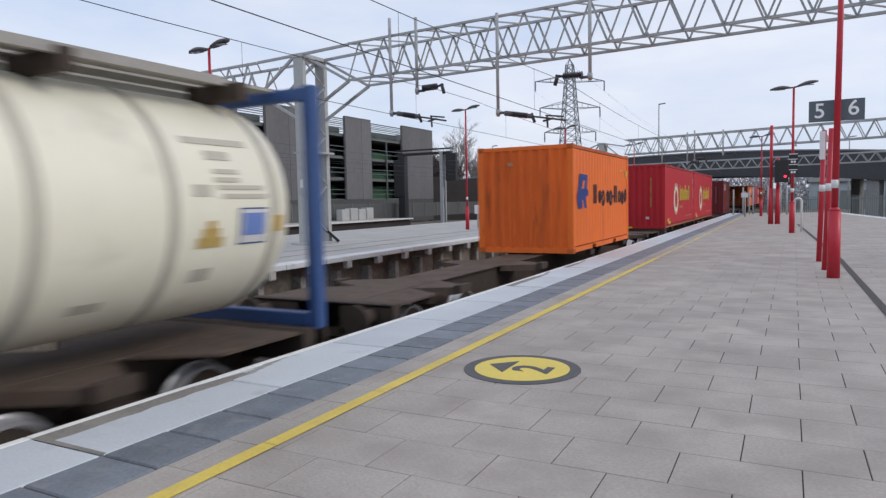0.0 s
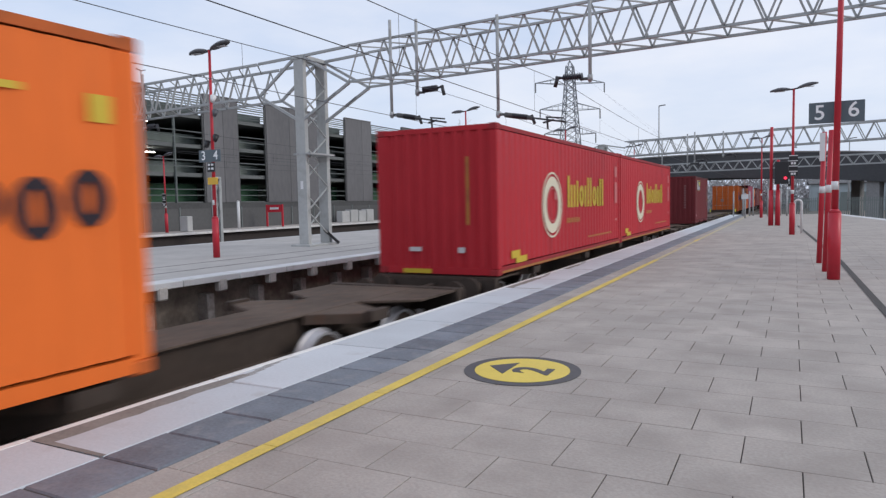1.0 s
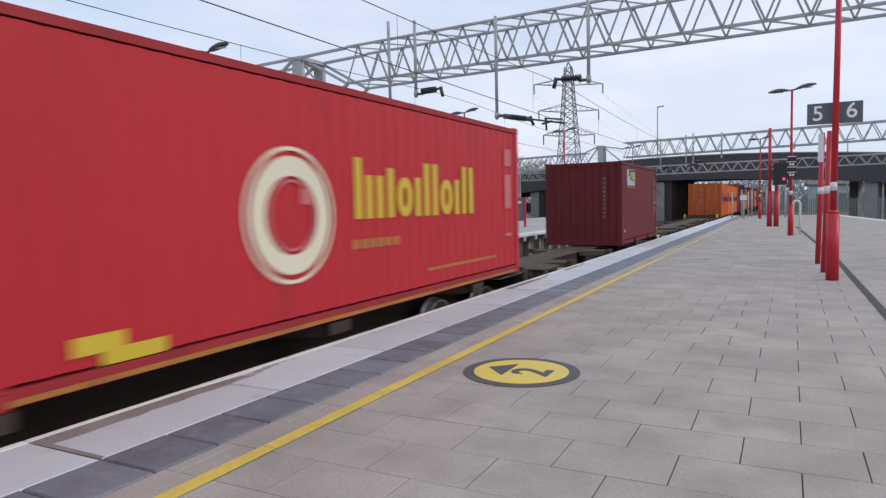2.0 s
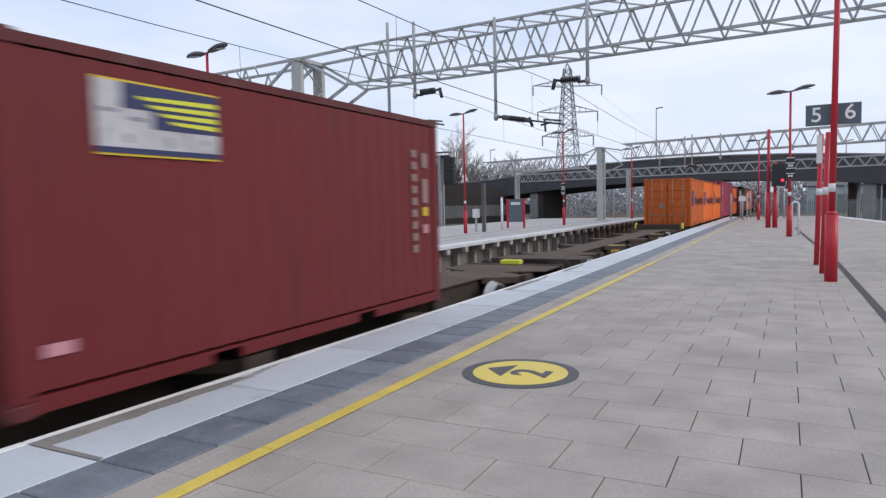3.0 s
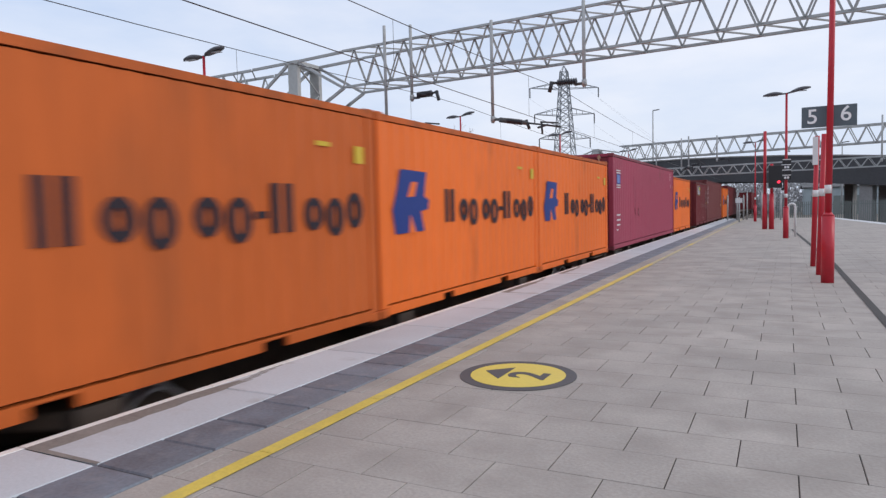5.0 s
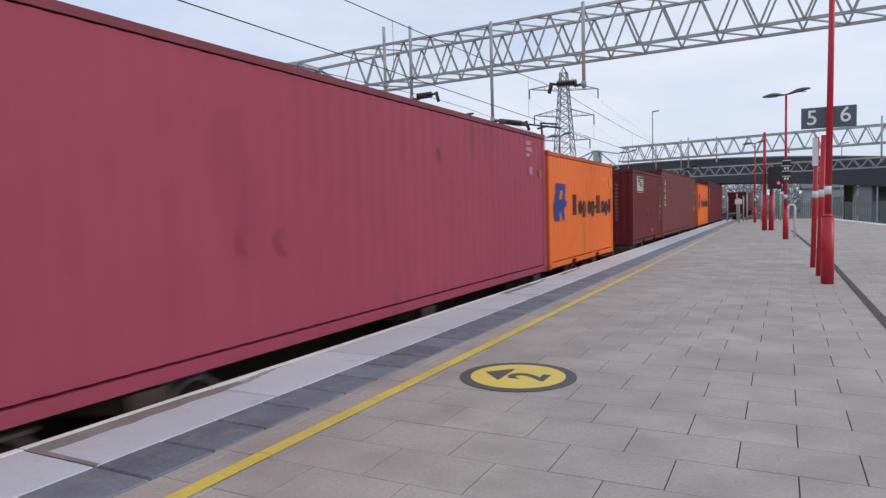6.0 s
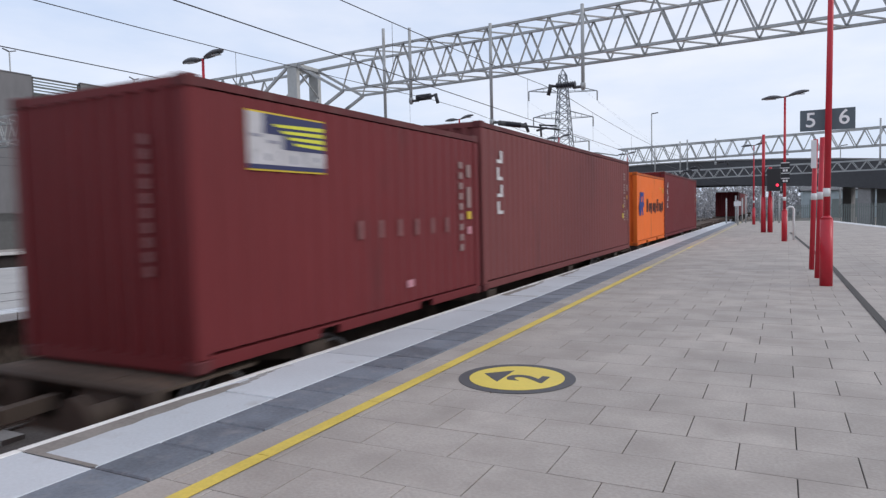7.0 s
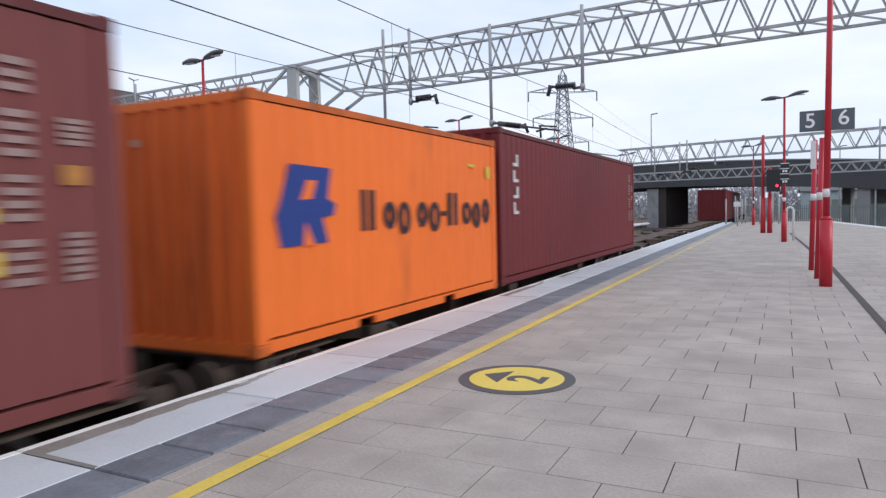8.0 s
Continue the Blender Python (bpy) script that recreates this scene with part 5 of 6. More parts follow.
def stop_board(x, y, z, name_label):
    s = thing("stop_board", name_label, "sign", "stop boards", at=(x, y, 0))
    for k in range(4):
        b = new_bm()
        box(b, -0.145, 0.145, 0, 0.03, z + 0.19 * k, z + 0.188 + 0.19 * k)
        part("board", b, BLACK, s)
        b = new_bm()
        box(b, -0.14, 0.14, -0.005, 0, z + 0.19 * k + 0.155, z + 0.185 + 0.19 * k)
        if k % 2 == 0:
            box(b, -0.08, -0.01, -0.005, 0, z + 0.19 * k + 0.04, z + 0.19 * k + 0.12)
            box(b, 0.01, 0.08, -0.005, 0, z + 0.19 * k + 0.04, z + 0.19 * k + 0.12)
        part("bar_mark", b, WHITE, s, "white bars")
    return s


stop_board(0.17, 27.62, 2.15, "stack of black stop boards with white bars on a lamp post")
stop_board(-12.8, 42.15, 1.95, "stack of black stop boards with white bars on a lamp post")
stop_board(-33.4, 28.1, 1.6, "stack of black stop boards with white bars on a lamp post")

# red posts behind the tall lamp
for x, y, h, dx, white_top in ((0.63, 14.2, 2.60, 0.07, False), (0.60, 16.0, 2.72, 0.06, True)):
    p = thing("sign_post", "red steel post with a white band on the platform", "post", "red sign posts", at=(x, y, 0))
    b = new_bm()
    tube(b, (0, 0, 0), (dx, 0, h), 0.052, 0.047, seg=14)
    part("post", b, RED, p)
    b = new_bm()
    tube(b, (dx * 0.56, 0, 1.46), (dx * 0.61, 0, 1.60), 0.056, seg=14)
    part("band", b, WHITE, p, "white band")
    if white_top:
        b = new_bm()
        box(b, dx - 0.085, dx + 0.015, -0.09, -0.058, 2.12, 2.70)
        part("board", b, WHITE, p, "narrow white board")

# signal with a red aspect
sig = thing("railway_signal", "black colour-light signal showing red on a red post", "signal", at=(-0.55, 36.6, 0))
for dx in (-0.18, 0.12):
    b = new_bm()
    tube(b, (dx, 0, 0), (dx, 0, 1.75), 0.12, 0.10, seg=12)
    part("post_base", b, RED, sig)
    b = new_bm()
    tube(b, (dx, 0, 1.7), (dx, 0, 4.8 if dx < 0 else 3.2), 0.07, seg=10)
    part("post", b, RED, sig)
b = new_bm()
box(b, -0.02, 0.58, -0.28, 0.05, 2.02, 3.10)
part("head", b, BLACK, sig, bevel=0.02)
b = new_bm()
box(b, 0.55, 0.78, -0.5, -0.1, 1.9, 2.0)
box(b, 0.62, 0.80, -0.30, 0.0, 2.0, 2.6)
part("hood", b, BLACK, sig)
b = new_bm()
tube(b, (0.44, -0.30, 2.30), (0.44, -0.285, 2.30), 0.065, seg=16)
part("red_lamp", b, glow("signal_red", (1.0, 0.03, 0.07), 2.0), sig, "lit red lamp")

# white hoop handrail and small posts
hoop = thing("hoop_rail", "white hooped handrail standing on the platform", "handrail", at=(0.30, 29.0, 0))
b = new_bm()
pts = [(-0.06, 0, 0)] + [(0.12 * -math.cos(a) + 0.06, 0, 1.15 + 0.12 * math.sin(a)) for a in (math.pi * k / 8 for k in range(9))] + [(0.18, 0, 0)]
hose(b, pts, 0.04, 8)
part("hoop", b, WHITE, hoop)


def post_thing(name, label, cat, x, y, r, h, mat, group="", seg=12):
    b = new_bm()
    tube(b, (0, 0, 0), (0, 0, h * 0.96), r, r * 0.95, seg=seg)
    tube(b, (0, 0, h * 0.96), (0, 0, h), r * 0.95, r * 0.5, seg=seg)
    o = whole(name, b, mat, label, cat, group)
    o.location = (x, y, 0)
    return o


post_thing("bollard", "slim white marker post on the opposite platform", "post", -14.35, 35.4, 0.07, 1.85, WHITE)
dark_post = thing("information_post", "dark post with a small pale box on the opposite platform", "post", at=(-14.2, 32.5, 0))
b = new_bm()
box(b, -0.09, 0.09, -0.09, 0.09, 0, 2.55)
part("post", b, FENCE_GREY, dark_post, bevel=0.01)
b = new_bm()
box(b, -0.62, -0.30, -0.1, 0.1, 0.75, 1.22)
part("box", b, WHITE, dark_post, "pale box")
b = new_bm()
box(b, -0.5, -0.42, -0.05, 0.05, 0, 0.75)
part("stand", b, GALV, dark_post)


def name_board(x, y, w=1.05, h=1.75, low=0.35):
    n = thing("station_board", "red-framed station board with a grey panel and a white bar", "sign", "station boards", at=(x, y, 0))
    for sx in (-1, 1):
        b = new_bm()
        box(b, sx * w / 2 - 0.06, sx * w / 2 + 0.06, -0.06, 0.06, 0, h)
        part("post", b, RED, n, bevel=0.01)
    b = new_bm()
    box(b, -w / 2 + 0.09, w / 2 - 0.09, -0.03, 0.03, low, h - 0.02)
    part("panel", b, SIGN_GREY if h > 1.7 else RED, n)
    b = new_bm()
    box(b, -w * 0.28, w * 0.28, -0.036, -0.031, h - 0.36, h - 0.2)
    part("name_bar", b, WHITE, n, "white bar")
    return n


name_board(-14.5, 38.0)
name_board(-33.2, 37.6, 1.45, 1.6, 1.05)
post_thing("bollard", "slim white marker post on the distant platform", "post", -33.2, 34.0, 0.10, 1.9, WHITE)
cab = thing("cabinet", "pale equipment cabinet on the distant platform", "cabinet", at=(-33.3, 29.6, 0))
b = new_bm()
box(b, -0.35, 0.35, -0.2, 0.2, 0, 0.95)
part("body", b, CABINET, cab, bevel=0.02)
b = new_bm()
box(b, -0.32, 0.32, -0.215, -0.2, 0.06, 0.88)
part("door", b, CABINET, cab)
for k in range(4):
    cb = thing("cabinet", "pale grey lineside cabinet behind the distant platform", "cabinet", "lineside cabinets", at=(-33.9, 47.0 + 1.25 * k, 0))
    b = new_bm()
    box(b, -0.3, 0.3, -0.55, 0.55, -0.02, 0.95 + 0.1 * (k % 2))
    part("body", b, CABINET, cb, bevel=0.02)
    b = new_bm()
    box(b, 0.3, 0.32, -0.48, 0.48, 0.08, 0.85)
    part("door", b, CABINET, cb)

lat = thing("lattice_post", "slender pale lattice post between the far tracks", "post", at=(-29.0, 28.0, -1.0))
lattice_mast(lat, 0, -0.18, 0.18, 4.2, GALV, 0, 0.26)
for k, (x, y) in enumerate(((-30.4, 20.6), (-30.4, 24.2), (-30.45, 27.6), (-30.4, 28.4), (-30.4, 33.5), (-30.4, 41.0))):
    tb = thing("trackside_box", "small pale trackside box beside the rails", "box", "trackside boxes", at=(x, y, -1.14))
    b = new_bm()
    box(b, -0.15, 0.15, -0.22, 0.22, 0, 0.42 + 0.06 * (k % 2))
    part("body", b, CORBEL, tb, bevel=0.02)
    b = new_bm()
    box(b, 0.15, 0.16, -0.17, 0.17, 0.08, 0.34)
    part("lid", b, WHITE, tb)

# fence posts at the platform's end
for k in range(9):
    post_thing("fence_post", "slender pale post at the end of the platform", "post", -3.6 + 0.42 * k + (0.2 if k % 3 else 0), 54.5 + 0.6 * (k % 4), 0.055, 1.9 + 0.2 * (k % 2), GALV, "platform end posts", 8)
eb = thing("end_board", "white board on a post at the platform's end", "sign", at=(-2.55, 49.5, 0))
b = new_bm()
box(b, -0.24, 0.20, -0.03, 0.0, 1.30, 1.62)
part("board", b, WHITE, eb)
b = new_bm()
tube(b, (0, 0.03, 0), (0, 0.03, 1.7), 0.05, seg=8)
part("post", b, GALV, eb)

# dark signal portal beyond the distant platform
portal = thing("signal_portal", "black signal portal with dark signal heads on a lattice post", "gantry", at=(0, 57.5, -0.95))
b = new_bm()
box(b, -34.4, -33.7, -0.35, 0.35, 0, 7.0)
part("post", b, BLACK, portal)
lattice_mast(portal, -29.6, -0.3, 0.3, 7.2, GALV, 0, 0.3)
b = new_bm()
box(b, -34.6, -28.6, -0.3, 0.3, 7.0, 7.22)
box(b, -34.6, -28.6, -0.3, 0.3, 7.45, 7.55)
part("beam", b, BLACK, portal)
for x0, z0, z1 in ((-34.9, 3.0, 6.6), (-29.1, 4.4, 7.0)):
    b = new_bm()
    box(b, x0, x0 + 1.1, -0.4, 0.1, z0, z1)
    part("signal_head", b, BLACK, portal, bevel=0.03)

# ---- multi-storey car park ----
park = thing("car_park", "grey panelled multi-storey car park with open decks and strip lights", "building")
FX = -45.0
panels = [(8, 14), (14, 21.2), (21.2, 28.2), (31.7, 34.6), (34.6, 36.2), (42.4, 44.6), (44.6, 46.4), (50.2, 53.6), (53.6, 59.8), (63.3, 66.6), (66.6, 68.6), (76.0, 84.4)]
for y0, y1 in panels:
    b = new_bm()
    top = 11.2 + 0.006 * (y0 - 28)
    box(b, FX - 0.3, FX, y0 + 0.02, y1 - 0.02, 1.95, top)
    box(b, FX - 0.24, FX + 0.05, y0 + 0.02, y1 - 0.02, top, top + 0.06)
    part("cladding_panel", b, PANEL, park)
b = new_bm()
box(b, FX - 0.25, FX - 0.02, 8, 84.4, -1.1, 1.93)
part("base_wall", b, OLD_BASE, park)
b = new_bm()
box(b, FX - 11.3, FX - 11, 8, 84.4, -1.1, 9.6)
part("back_wall", b, DARK_IN, park)
for yy in (8.0, 84.15):
    b = new_bm()
    box(b, FX - 11, FX - 0.3, yy, yy + 0.25, -1.1, 11.3)
    part("end_wall", b, PANEL, park)
for z in (1.7, 4.15, 6.6, 9.15):
    b = new_bm()
    box(b, FX - 11, FX - 0.32, 8.3, 84.1, z, z + 0.32)
    part("deck", b, DECK_EDGE, park)
openings = [(28.2, 31.7), (36.2, 42.4), (46.4, 50.2), (59.8, 63.3), (68.6, 76.0)]
for n, (y0, y1) in enumerate(openings):
    b = new_bm()
    box(b, FX - 1.4, FX - 1.2, y0 - 0.5, y1 + 0.5, 9.47, 10.25)
    part("roof_parapet", b, DARK_IN, park)
    for lvl, z in enumerate((2.02, 4.47, 6.92, 9.47)):
        for dz in (0.55, 1.05):
            b = new_bm()
            bar(b, (FX - 0.15, y0, z + dz), (FX - 0.15, y1, z + dz), 0.07)
            part("rail", b, PARK_RAIL, park)
        if lvl < 3:
            b = new_bm()
            box(b, FX - 2.4, FX - 2.25, y0 - 1, y1 + 1, z, z + (1.05 if lvl else 1.6))
            part("parapet_wall", b, GREEN_IN if lvl == 0 or n == 4 else DARK_IN, park)
    b = new_bm()
    mid = (y0 + y1) / 2
    box(b, FX - 0.28, FX - 0.1, mid - 0.07, mid + 0.07, 1.95, 9.2)
    if n in (1, 4):
        part("mullion", b, PARK_RAIL, park)
    else:
        b.free()
    for yy in (y0 + 0.07, y1 - 0.07):
        b = new_bm()
        box(b, FX - 0.2, FX - 0.06, yy - 0.06, yy + 0.06, 1.95, 11.15)
        part("frame_post", b, FENCE_GREY, park)
    for k in range(7):
        z = 9.62 + 0.205 * k
        part("screen_slat", box(new_bm(), FX - 0.17, FX - 0.09, y0 + 0.13, y1 - 0.13, z, z + 0.075), PARK_RAIL, park)
    b = new_bm()
    box(b, FX - 0.2, FX - 0.06, y0, y1, 11.05, 11.15)
    part("frame_head", b, FENCE_GREY, park)
for y0, z, x0 in ((37.0, 8.75, -47.5), (37.6, 6.2, -47.5), (24.5, 6.3, -46.9), (62.0, 3.6, -48), (60.6, 3.6, -48), (29.4, 3.7, -48.5)):
    b = new_bm()
    box(b, x0 - 0.09, x0 + 0.09, y0, y0 + 1.6, z, z + 0.09)
    part("strip_light", b, TUBE, park, "lit fluorescent strip light")
for y0, dz in ((27.0, 2.2), (36.5, 1.9), (50.5, 2.0)):
    lp = thing("roof_lamp", "slender twin-headed lamp on the car park roof", "street lamp", "roof lamps", at=(FX - 8, y0 * 1.17, 9.47))
    b = new_bm()
    tube(b, (0, 0, 0), (0, 0, 2.8 + dz), 0.07, 0.05, seg=8)
    part("column", b, GALV, lp)
    for s in (-1, 1):
        b = new_bm()
        bar(b, (0, 0, 2.8 + dz), (0, s * 0.5, 2.95 + dz), 0.10, 0.08)
        part("lamp_arm", b, LAMP_HEAD, lp)

# ---- road bridge ----
bridge = thing("road_bridge", "dark weathered road bridge spanning the tracks on concrete piers", "bridge")
BV = Vector((1, -0.44, 0)).normalized()
BN = Vector((0.44, 1, 0)).normalized()


def crown(x):
    """The road rises to a gentle crest and falls away on both sides."""
    return -0.00217 * min(abs(x + 15), 23) ** 2 - 0.1 * max(0.0, abs(x + 15) - 23) * (0.3 if x < 0 else 1.0)


def on_bridge(x, across, z):
    return Vector((x, 77.4 - 0.44 * x, 0)) + BN * across + Vector((0, 0, z))


def bridge_block(b, x0, x1, a0, a1, z0, z1, grounded=False):
    n = max(1, round((x1 - x0) / 5))
    rings = []
    for i in range(n + 1):
        x = x0 + (x1 - x0) * i / n
        lift = crown(x)
        rings.append([b.verts.new(on_bridge(x, a, z + (0.0 if grounded and z == z0 else lift))) for a, z in ((a0, z0), (a1, z0), (a1, z1), (a0, z1))])
    for lo, hi in zip(rings[:-1], rings[1:]):
        for k in range(4):
            b.faces.new((lo[k], lo[(k + 1) % 4], hi[(k + 1) % 4], hi[k]))
    b.faces.new(rings[0][::-1])
    b.faces.new(rings[-1])


b = new_bm()
bridge_block(b, -75, 60, 0.3, 11.7, 4.35, 4.9)
part("deck", b, BRIDGE_DARK, bridge)
for a in (0.0, 11.5):
    b = new_bm()
    bridge_block(b, -75, 60, a, a + 0.5, 3.75, 5.35)
    part("girder", b, BRIDGE_DARK, bridge)
    b = new_bm()
    bridge_block(b, -75, 60, a + 0.1, a + 0.4, 5.35, 6.42)
    part("parapet", b, BRIDGE_DARK, bridge)
    b = new_bm()
    bridge_block(b, -75, 60, a + 0.02, a + 0.48, 6.42, 6.56)
    part("coping", b, CONCRETE, bridge)
for k in range(6):
    b = new_bm()
    bridge_block(b, -75, 60, 1.6 + 1.6 * k, 2.0 + 1.6 * k, 3.8, 4.35)
    part("beam", b, BRIDGE_DARK, bridge)
for x, w in ((7.0, 1.0), (2.4, 0.8), (20.5, 1.2)):
    for a in (0.9, 6.0, 11.0):
        if x == 2.4 and a < 10:
            continue
        b = new_bm()
        bridge_block(b, x - w / 2, x + w / 2, a - 0.6, a + 0.6, -1.2, 3.75, True)
        part("pier", b, BRIDGE_PIER, bridge, "pale concrete pier")
# wall piers: dark body for the shaded side, paler slab for the lit face
for x, w in ((-13.4, 2.2), (-32.0, 2.2)):
    b = new_bm()
    bridge_block(b, x - w / 2, x + w / 2, 0.5, 5.4, -1.2, 3.75, True)
    part("wall_pier", b, OLD_BRICK, bridge, "dark brick wall pier, its shaded side in the colour")
    b = new_bm()
    bridge_block(b, x - w / 2 - 0.1, x + w / 2 - 0.9, 0.38, 0.5, -1.2, 3.6, True)
    part("pier_facing", b, BRIDGE_PIER, bridge, "paler slab standing for the pier's lit face")
b = new_bm()
bridge_block(b, -76, -38, 0.5, 1.5, -1.2, 3.8, True)
part("abutment", b, OLD_BRICK, bridge, "sooty brick abutment")
b = new_bm()
bridge_block(b, 8.6, 60, 4.0, 6.0, -1.2, 3.75, True)
part("abutment", b, OLD_BRICK, bridge, "dark abutment")
wing = thing("retaining_wall", "dark sooty brick retaining wall beside the bridge", "wall", kind="structure")
b = new_bm()
plate(b, [(-46, 84.5, -1.2), (-37, 91.5, -1.2), (-37, 91.5, 3.9), (-46, 84.5, 5.2)], (0.3, -0.4, 0))
part("wall", b, OLD_BRICK, wing)

# tall road lamp beyond the bridge
for x, y, h in ((-18.5, 112.0, 17.5), (-50.0, 118.0, 13.0), (9.0, 130, 12.0)):
    rl = thing("road_lamp", "tall slender grey road lamp", "street lamp", "road lamps", at=(x, y, -1.2))
    b = new_bm()
    tube(b, (0, 0, 0), (0, 0, h), 0.16, 0.08, seg=8)
    part("column", b, GALV, rl)
    b = new_bm()
    bar(b, (0, 0, h), (1.0, 0, h + 0.1), 0.22, 0.14)
    part("lantern", b, LAMP_HEAD, rl)

# ---- electricity pylon ----
pylon = thing("pylon", "grey steel lattice electricity pylon with three pairs of arms", "pylon", at=(-52.4, 177.5, -1.2))


def pylon_half(z):
    return 3.5 - 0.068 * z


levels = [0, 6, 11, 15, 18.5, 21.5, 24, 26.5, 28.5, 30.5, 32.5, 34.5, 36.5, 38.5]
for sx in (-1, 1):
    for sy in (-1, 1):
        b = new_bm()
        hose(b, [(sx * pylon_half(z), sy * pylon_half(z), z) for z in levels] + [(0, 0, 40.2)], 0.12, 4)
        part("leg", b, PYLON, pylon)
for z0, z1 in zip(levels[:-1], levels[1:]):
    b = new_bm()
    h0, h1 = pylon_half(z0), pylon_half(z1)
    for i in range(4):
        c0 = [(-1, -1), (1, -1), (1, 1), (-1, 1)][i]
        c1 = [(1, -1), (1, 1), (-1, 1), (-1, -1)][i]
        bar(b, (c0[0] * h0, c0[1] * h0, z0), (c1[0] * h1, c1[1] * h1, z1), 0.12)
        bar(b, (c1[0] * h0, c1[1] * h0, z0), (c0[0] * h1, c0[1] * h1, z1), 0.12)
        bar(b, (c0[0] * h1, c0[1] * h1, z1), (c1[0] * h1, c1[1] * h1, z1), 0.12)
    tagged(part("bracing", b, PYLON, pylon), kind="stuff")
for z, reach in ((20.5, 7.0), (27.0, 8.2), (34.0, 9.4)):
    for s in (-1, 1):
        b = new_bm()
        tip = Vector((s * reach * 0.86, s * reach * 0.5, z + 0.3))
        h = pylon_half(z)
        for sy in (-1, 1):
            bar(b, (s * h, sy * h, z), tip, 0.14)
            bar(b, (s * h * 0.9, sy * h * 0.9, z + 1.9), tip, 0.14)
        for u in (0.25, 0.5, 0.75):
            lo = Vector((s * h, 0, z)).lerp(tip, u)
            hi = Vector((s * h, 0, z + 1.9)).lerp(tip, u)
            bar(b, lo, hi, 0.1)
        part("arm", b, PYLON, pylon)
        b = new_bm()
        insulator(b, tip, tip + Vector((0, 0, -2.6)), 0.22, 6)
        part("insulator", b, INSULATOR, pylon)
for z, reach in ((17.9, 7.0), (24.4, 8.2), (31.4, 9.4), (39.0, 0.0)):
    for s in (-1, 1):
        if reach == 0 and s < 0:
            continue
        pl = thing("power_line", "thin dark power line sagging from a pylon", "wire", "power lines")
        b = new_bm()
        a = Vector((-52.4 + s * reach * 0.86, 177.5 + s * reach * 0.5, z - 1.2))
        e = a + Vector((40, 300, -26))
        hose(b, [a.lerp(e, i / 16) - Vector((0, 0, 28 * i / 16 * (1 - i / 16))) for i in range(17)], 0.013, 5)
        part("cable", b, WIRE, pl)


# ---- bare trees and the distance ----
def bare_tree(x, y, h, seed, spread=0.45):
    rng = random.Random(seed)
    t = thing("bare_tree", "leafless winter tree with fine upright twigs", "tree", "trees behind the wall", at=(x, y, -1.2))
    trunk, limbs, twigs = new_bm(), new_bm(), new_bm()
    n_twigs = [0]

    def grow(p, d, length, r, level):
        segs = 3
        for i in range(segs):
            q = p + d * (length / segs)
            r2 = r * 0.85
            tube(trunk if level == 0 else (limbs if level < 3 else twigs), p, q, r, r2, seg=8 if level == 0 else (5 if level < 3 else 3), caps=False)
            d = (d + Vector((rng.gauss(0, 0.10), rng.gauss(0, 0.10), 0.05))).normalized()
            p, r = q, r2
            if level < 4 and (i > 0 or level > 0):
                for k in range(2 if level < 3 else 3):
                    a = rng.uniform(0, 2 * math.pi)
                    side = Vector((math.cos(a), math.sin(a), 0))
                    nd = (d * rng.uniform(0.55, 0.95) + side * rng.uniform(0.35, 0.8) * (spread / 0.45)).normalized()
                    grow(p, nd, length * rng.uniform(0.5, 0.68), max(r * 0.55, 0.021), level + 1)

    grow(Vector((0, 0, 0)), Vector((0, 0, 1)), h * 0.42, h * 0.018, 0)
    part("trunk", trunk, BARK, t)
    tagged(part("branchwork", limbs, BARK, t), kind="stuff")
    tagged(part("crown", twigs, BARK, t, "fine bare twigs"), kind="stuff")
    return t


for k, (x, y, h) in enumerate(((-62, 108, 13), (-58, 112, 14), (-60, 124, 20), (-55, 118, 14), (-51, 121, 13.5), (-48, 126, 13.5), (-66, 118, 13), (-44, 128, 13), (-56, 110, 12), (-53, 114, 12), (-49.5, 117, 11.5), (-46.5, 122, 12), (-41, 126, 12), (-59.5, 109, 11))):
    bare_tree(x, y, h * 1.05, 11 + k, 0.34)

# scrub and tree belt on the horizon
rng = random.Random(5)
b = new_bm()
for k in range(26000):
    a = radians(rng.uniform(-70, 40))
    d = rng.uniform(230, 330)
    h = 9.0 + 5.0 * noise.noise(Vector((math.degrees(a) * 0.7, 0, 0)))
    c = Vector((d * math.sin(a), d * math.cos(a), abs(rng.gauss(0, 0.42)) * h - 1.2))
    r = rng.uniform(0.18, 0.5)
    u = [b.verts.new(c + Vector((rng.gauss(0, r), rng.gauss(0, r), rng.gauss(0, r * 1.3)))) for i in range(4)]
    for f in ((0, 1, 2), (0, 3, 1), (1, 3, 2), (2, 3, 0)):
        b.faces.new([u[i] for i in f])
whole("distant_scrub", b, HAZE_HILL, "winter scrub along the horizon, paled in colour for haze", "scrub", kind="stuff")


def scrub(label, mat, count, seed, place, size):
    """A tangle of twigs and dead leaves, as many small slivers."""
    rng = random.Random(seed)
    b = new_bm()
    for k in range(count):
        c = place(rng)
        u = [b.verts.new(c + Vector((rng.gauss(0, size), rng.gauss(0, size), rng.gauss(0, size * 1.5)))) for i in range(3)]
        b.faces.new(u)
    return whole("scrub", b, mat, label, "scrub", "scrub", kind="stuff")


def cutting_place(rng):
    a, d = radians(rng.uniform(-24, 13)), rng.uniform(140, 185)
    return Vector((d * math.sin(a), d * math.cos(a), -1.2 + 6.4 * rng.random() ** 1.3))


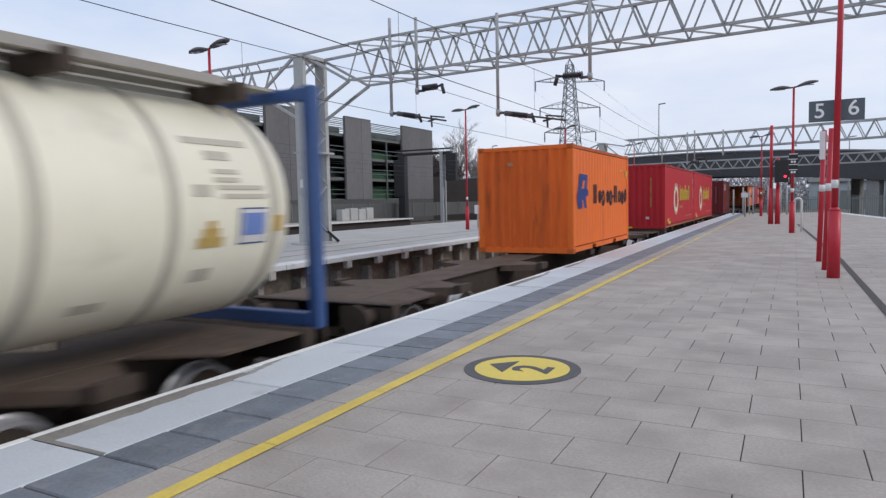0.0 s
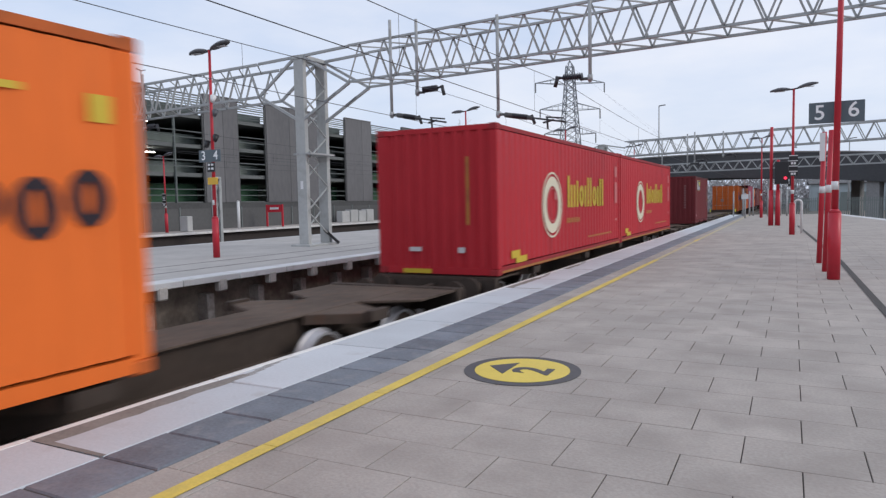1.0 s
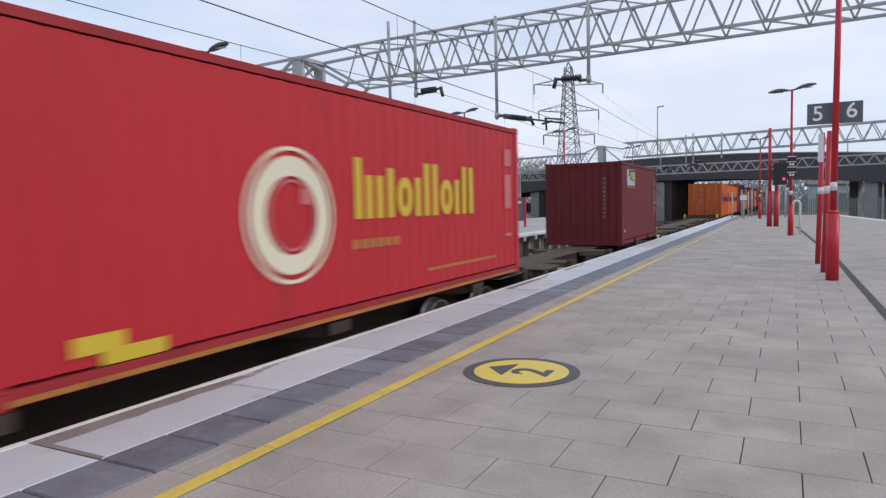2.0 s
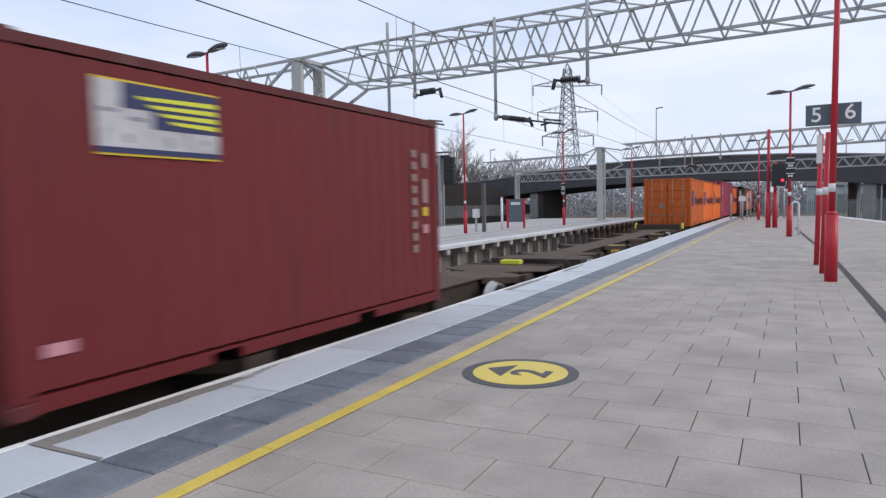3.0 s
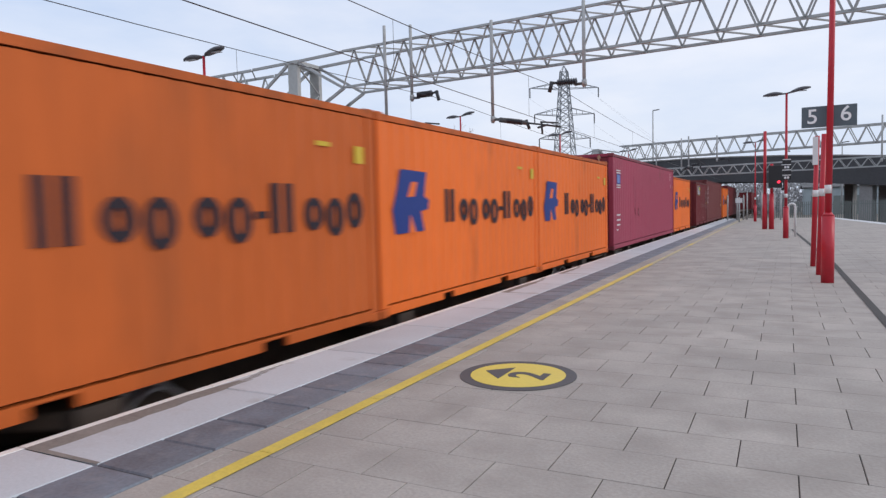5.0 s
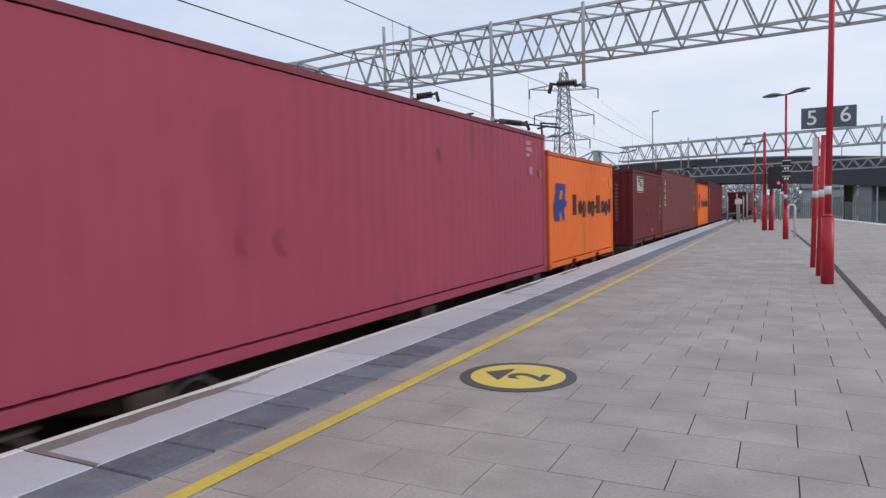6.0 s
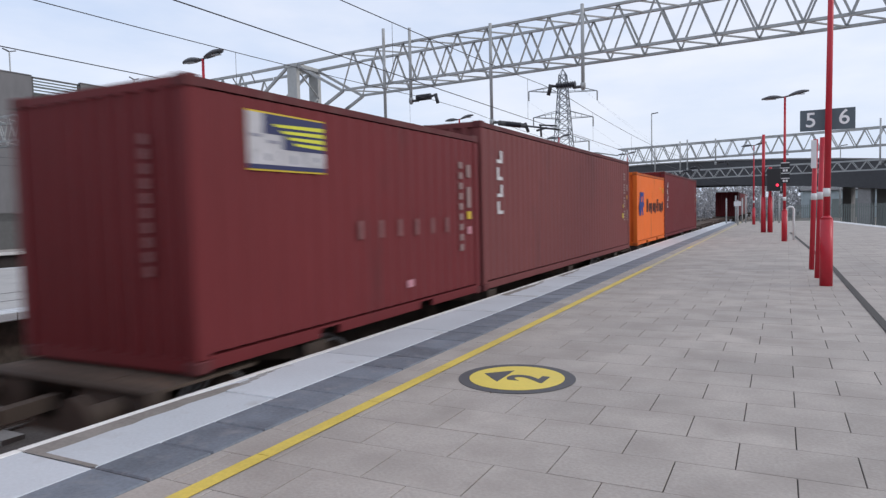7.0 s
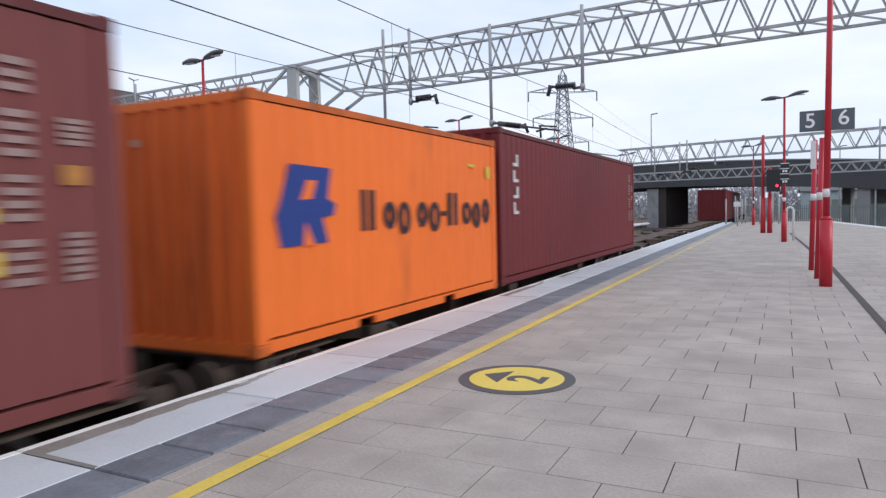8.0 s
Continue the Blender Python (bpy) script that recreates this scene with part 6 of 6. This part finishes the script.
def bank_place(rng):
    u = rng.random()
    return Vector((-63 + 10 * u + rng.gauss(0, 0.8), 104 + 4 * u + rng.gauss(0, 0.8), -1.2 + (13.5 - 5 * u) * rng.random() ** 0.7))


scrub("winter scrub beyond the road bridge, paled in colour for haze", HAZE_HILL, 22000, 6, cutting_place, 0.22)
scrub("dark reddish-brown leafless bushes behind the signal portal", DARK_TWIG, 5200, 7, bank_place, 0.22)

# sheds and fences beyond the platform's end
shed = thing("shed", "industrial shed beyond the road bridge, coloured pale blue-grey for haze", "building", at=(12.5, 138, -1.2))
part("wall", box(new_bm(), -9, 9, -5, 5, 0, 4.6), SHED, shed)
b = new_bm()
plate(b, [(-9.3, -5.4, 4.6), (9.3, -5.4, 4.6), (9.3, 0, 5.5), (-9.3, 0, 5.5)], (0, 0, 0.15))
plate(b, [(-9.3, 0, 5.5), (9.3, 0, 5.5), (9.3, 5.4, 4.6), (-9.3, 5.4, 4.6)], (0, 0, 0.15))
part("roof", b, FENCE_GREY, shed)
for k in range(5):
    part("door", box(new_bm(), -7.9 + 3.4 * k, -6.1 + 3.4 * k, -5.06, -5.0, 0, 3.2), RAILING, shed)

palisade = thing("palisade_fence", "grey steel palisade fence past the platform's end", "fence")
pale_me = finish(box(new_bm(), -0.035, 0.035, -0.01, 0.01, -1.2, 1.25), "pale", RAILING)
for k in range(78):
    lay(pale_me, "pale", -1.4 + 0.15 * k, 64.0, 0, palisade)
for z in (-0.7, 0.95):
    part("rail", box(new_bm(), -1.5, 10.3, 64.012, 64.05, z, z + 0.06), RAILING, palisade)

far_line = thing("overhead_gantry", "hazy grey lattice gantry past the road bridge", "gantry", "overhead gantries")
truss(far_line, (-26.0, 112.0, 3.4), (12.0, 106.0, 3.5), 0.9, 0.9, 24, 0.10, GALV, lattice=False)
for xm in (-25.5, -14.0, -2.5, 11.0):
    part("mast", box(new_bm(), xm - 0.12, xm + 0.12, 109.9 - 0.158 * (xm + 12), 110.2 - 0.158 * (xm + 12), -1.2, 4.3), MASTPAINT, far_line)
for xm in (-22.3, -9.3, -5.7, 4.2):
    part("drop_post", box(new_bm(), xm - 0.06, xm + 0.06, 109.8 - 0.158 * (xm + 12), 109.95 - 0.158 * (xm + 12), 2.3, 4.7), MASTPAINT, far_line)
# closing wall added behind the camera, always out of view
hall = thing("unseen_back_wall", "plain grey wall added behind the camera, out of view", "building", kind="structure")
b = new_bm()
box(b, -45, 25, -34, -33, -1.2, 7)
part("wall", b, CONCRETE, hall)


# ---- what moves ----
def motions():
    times = [i / 10 for i in range(81)]
    for ob, s, zb in moving:
        walk(ob, [(t, pose(TRACK_NEAR, s - travel(t), zb)) for t in times])
    fine = [i / 30 for i in range(241)]
    for ws, y, z in wheelsets:
        walk(ws, [(t, pose(0, y, z, rx=math.degrees(travel(t) / WHEEL_R))) for t in fine])


motions()
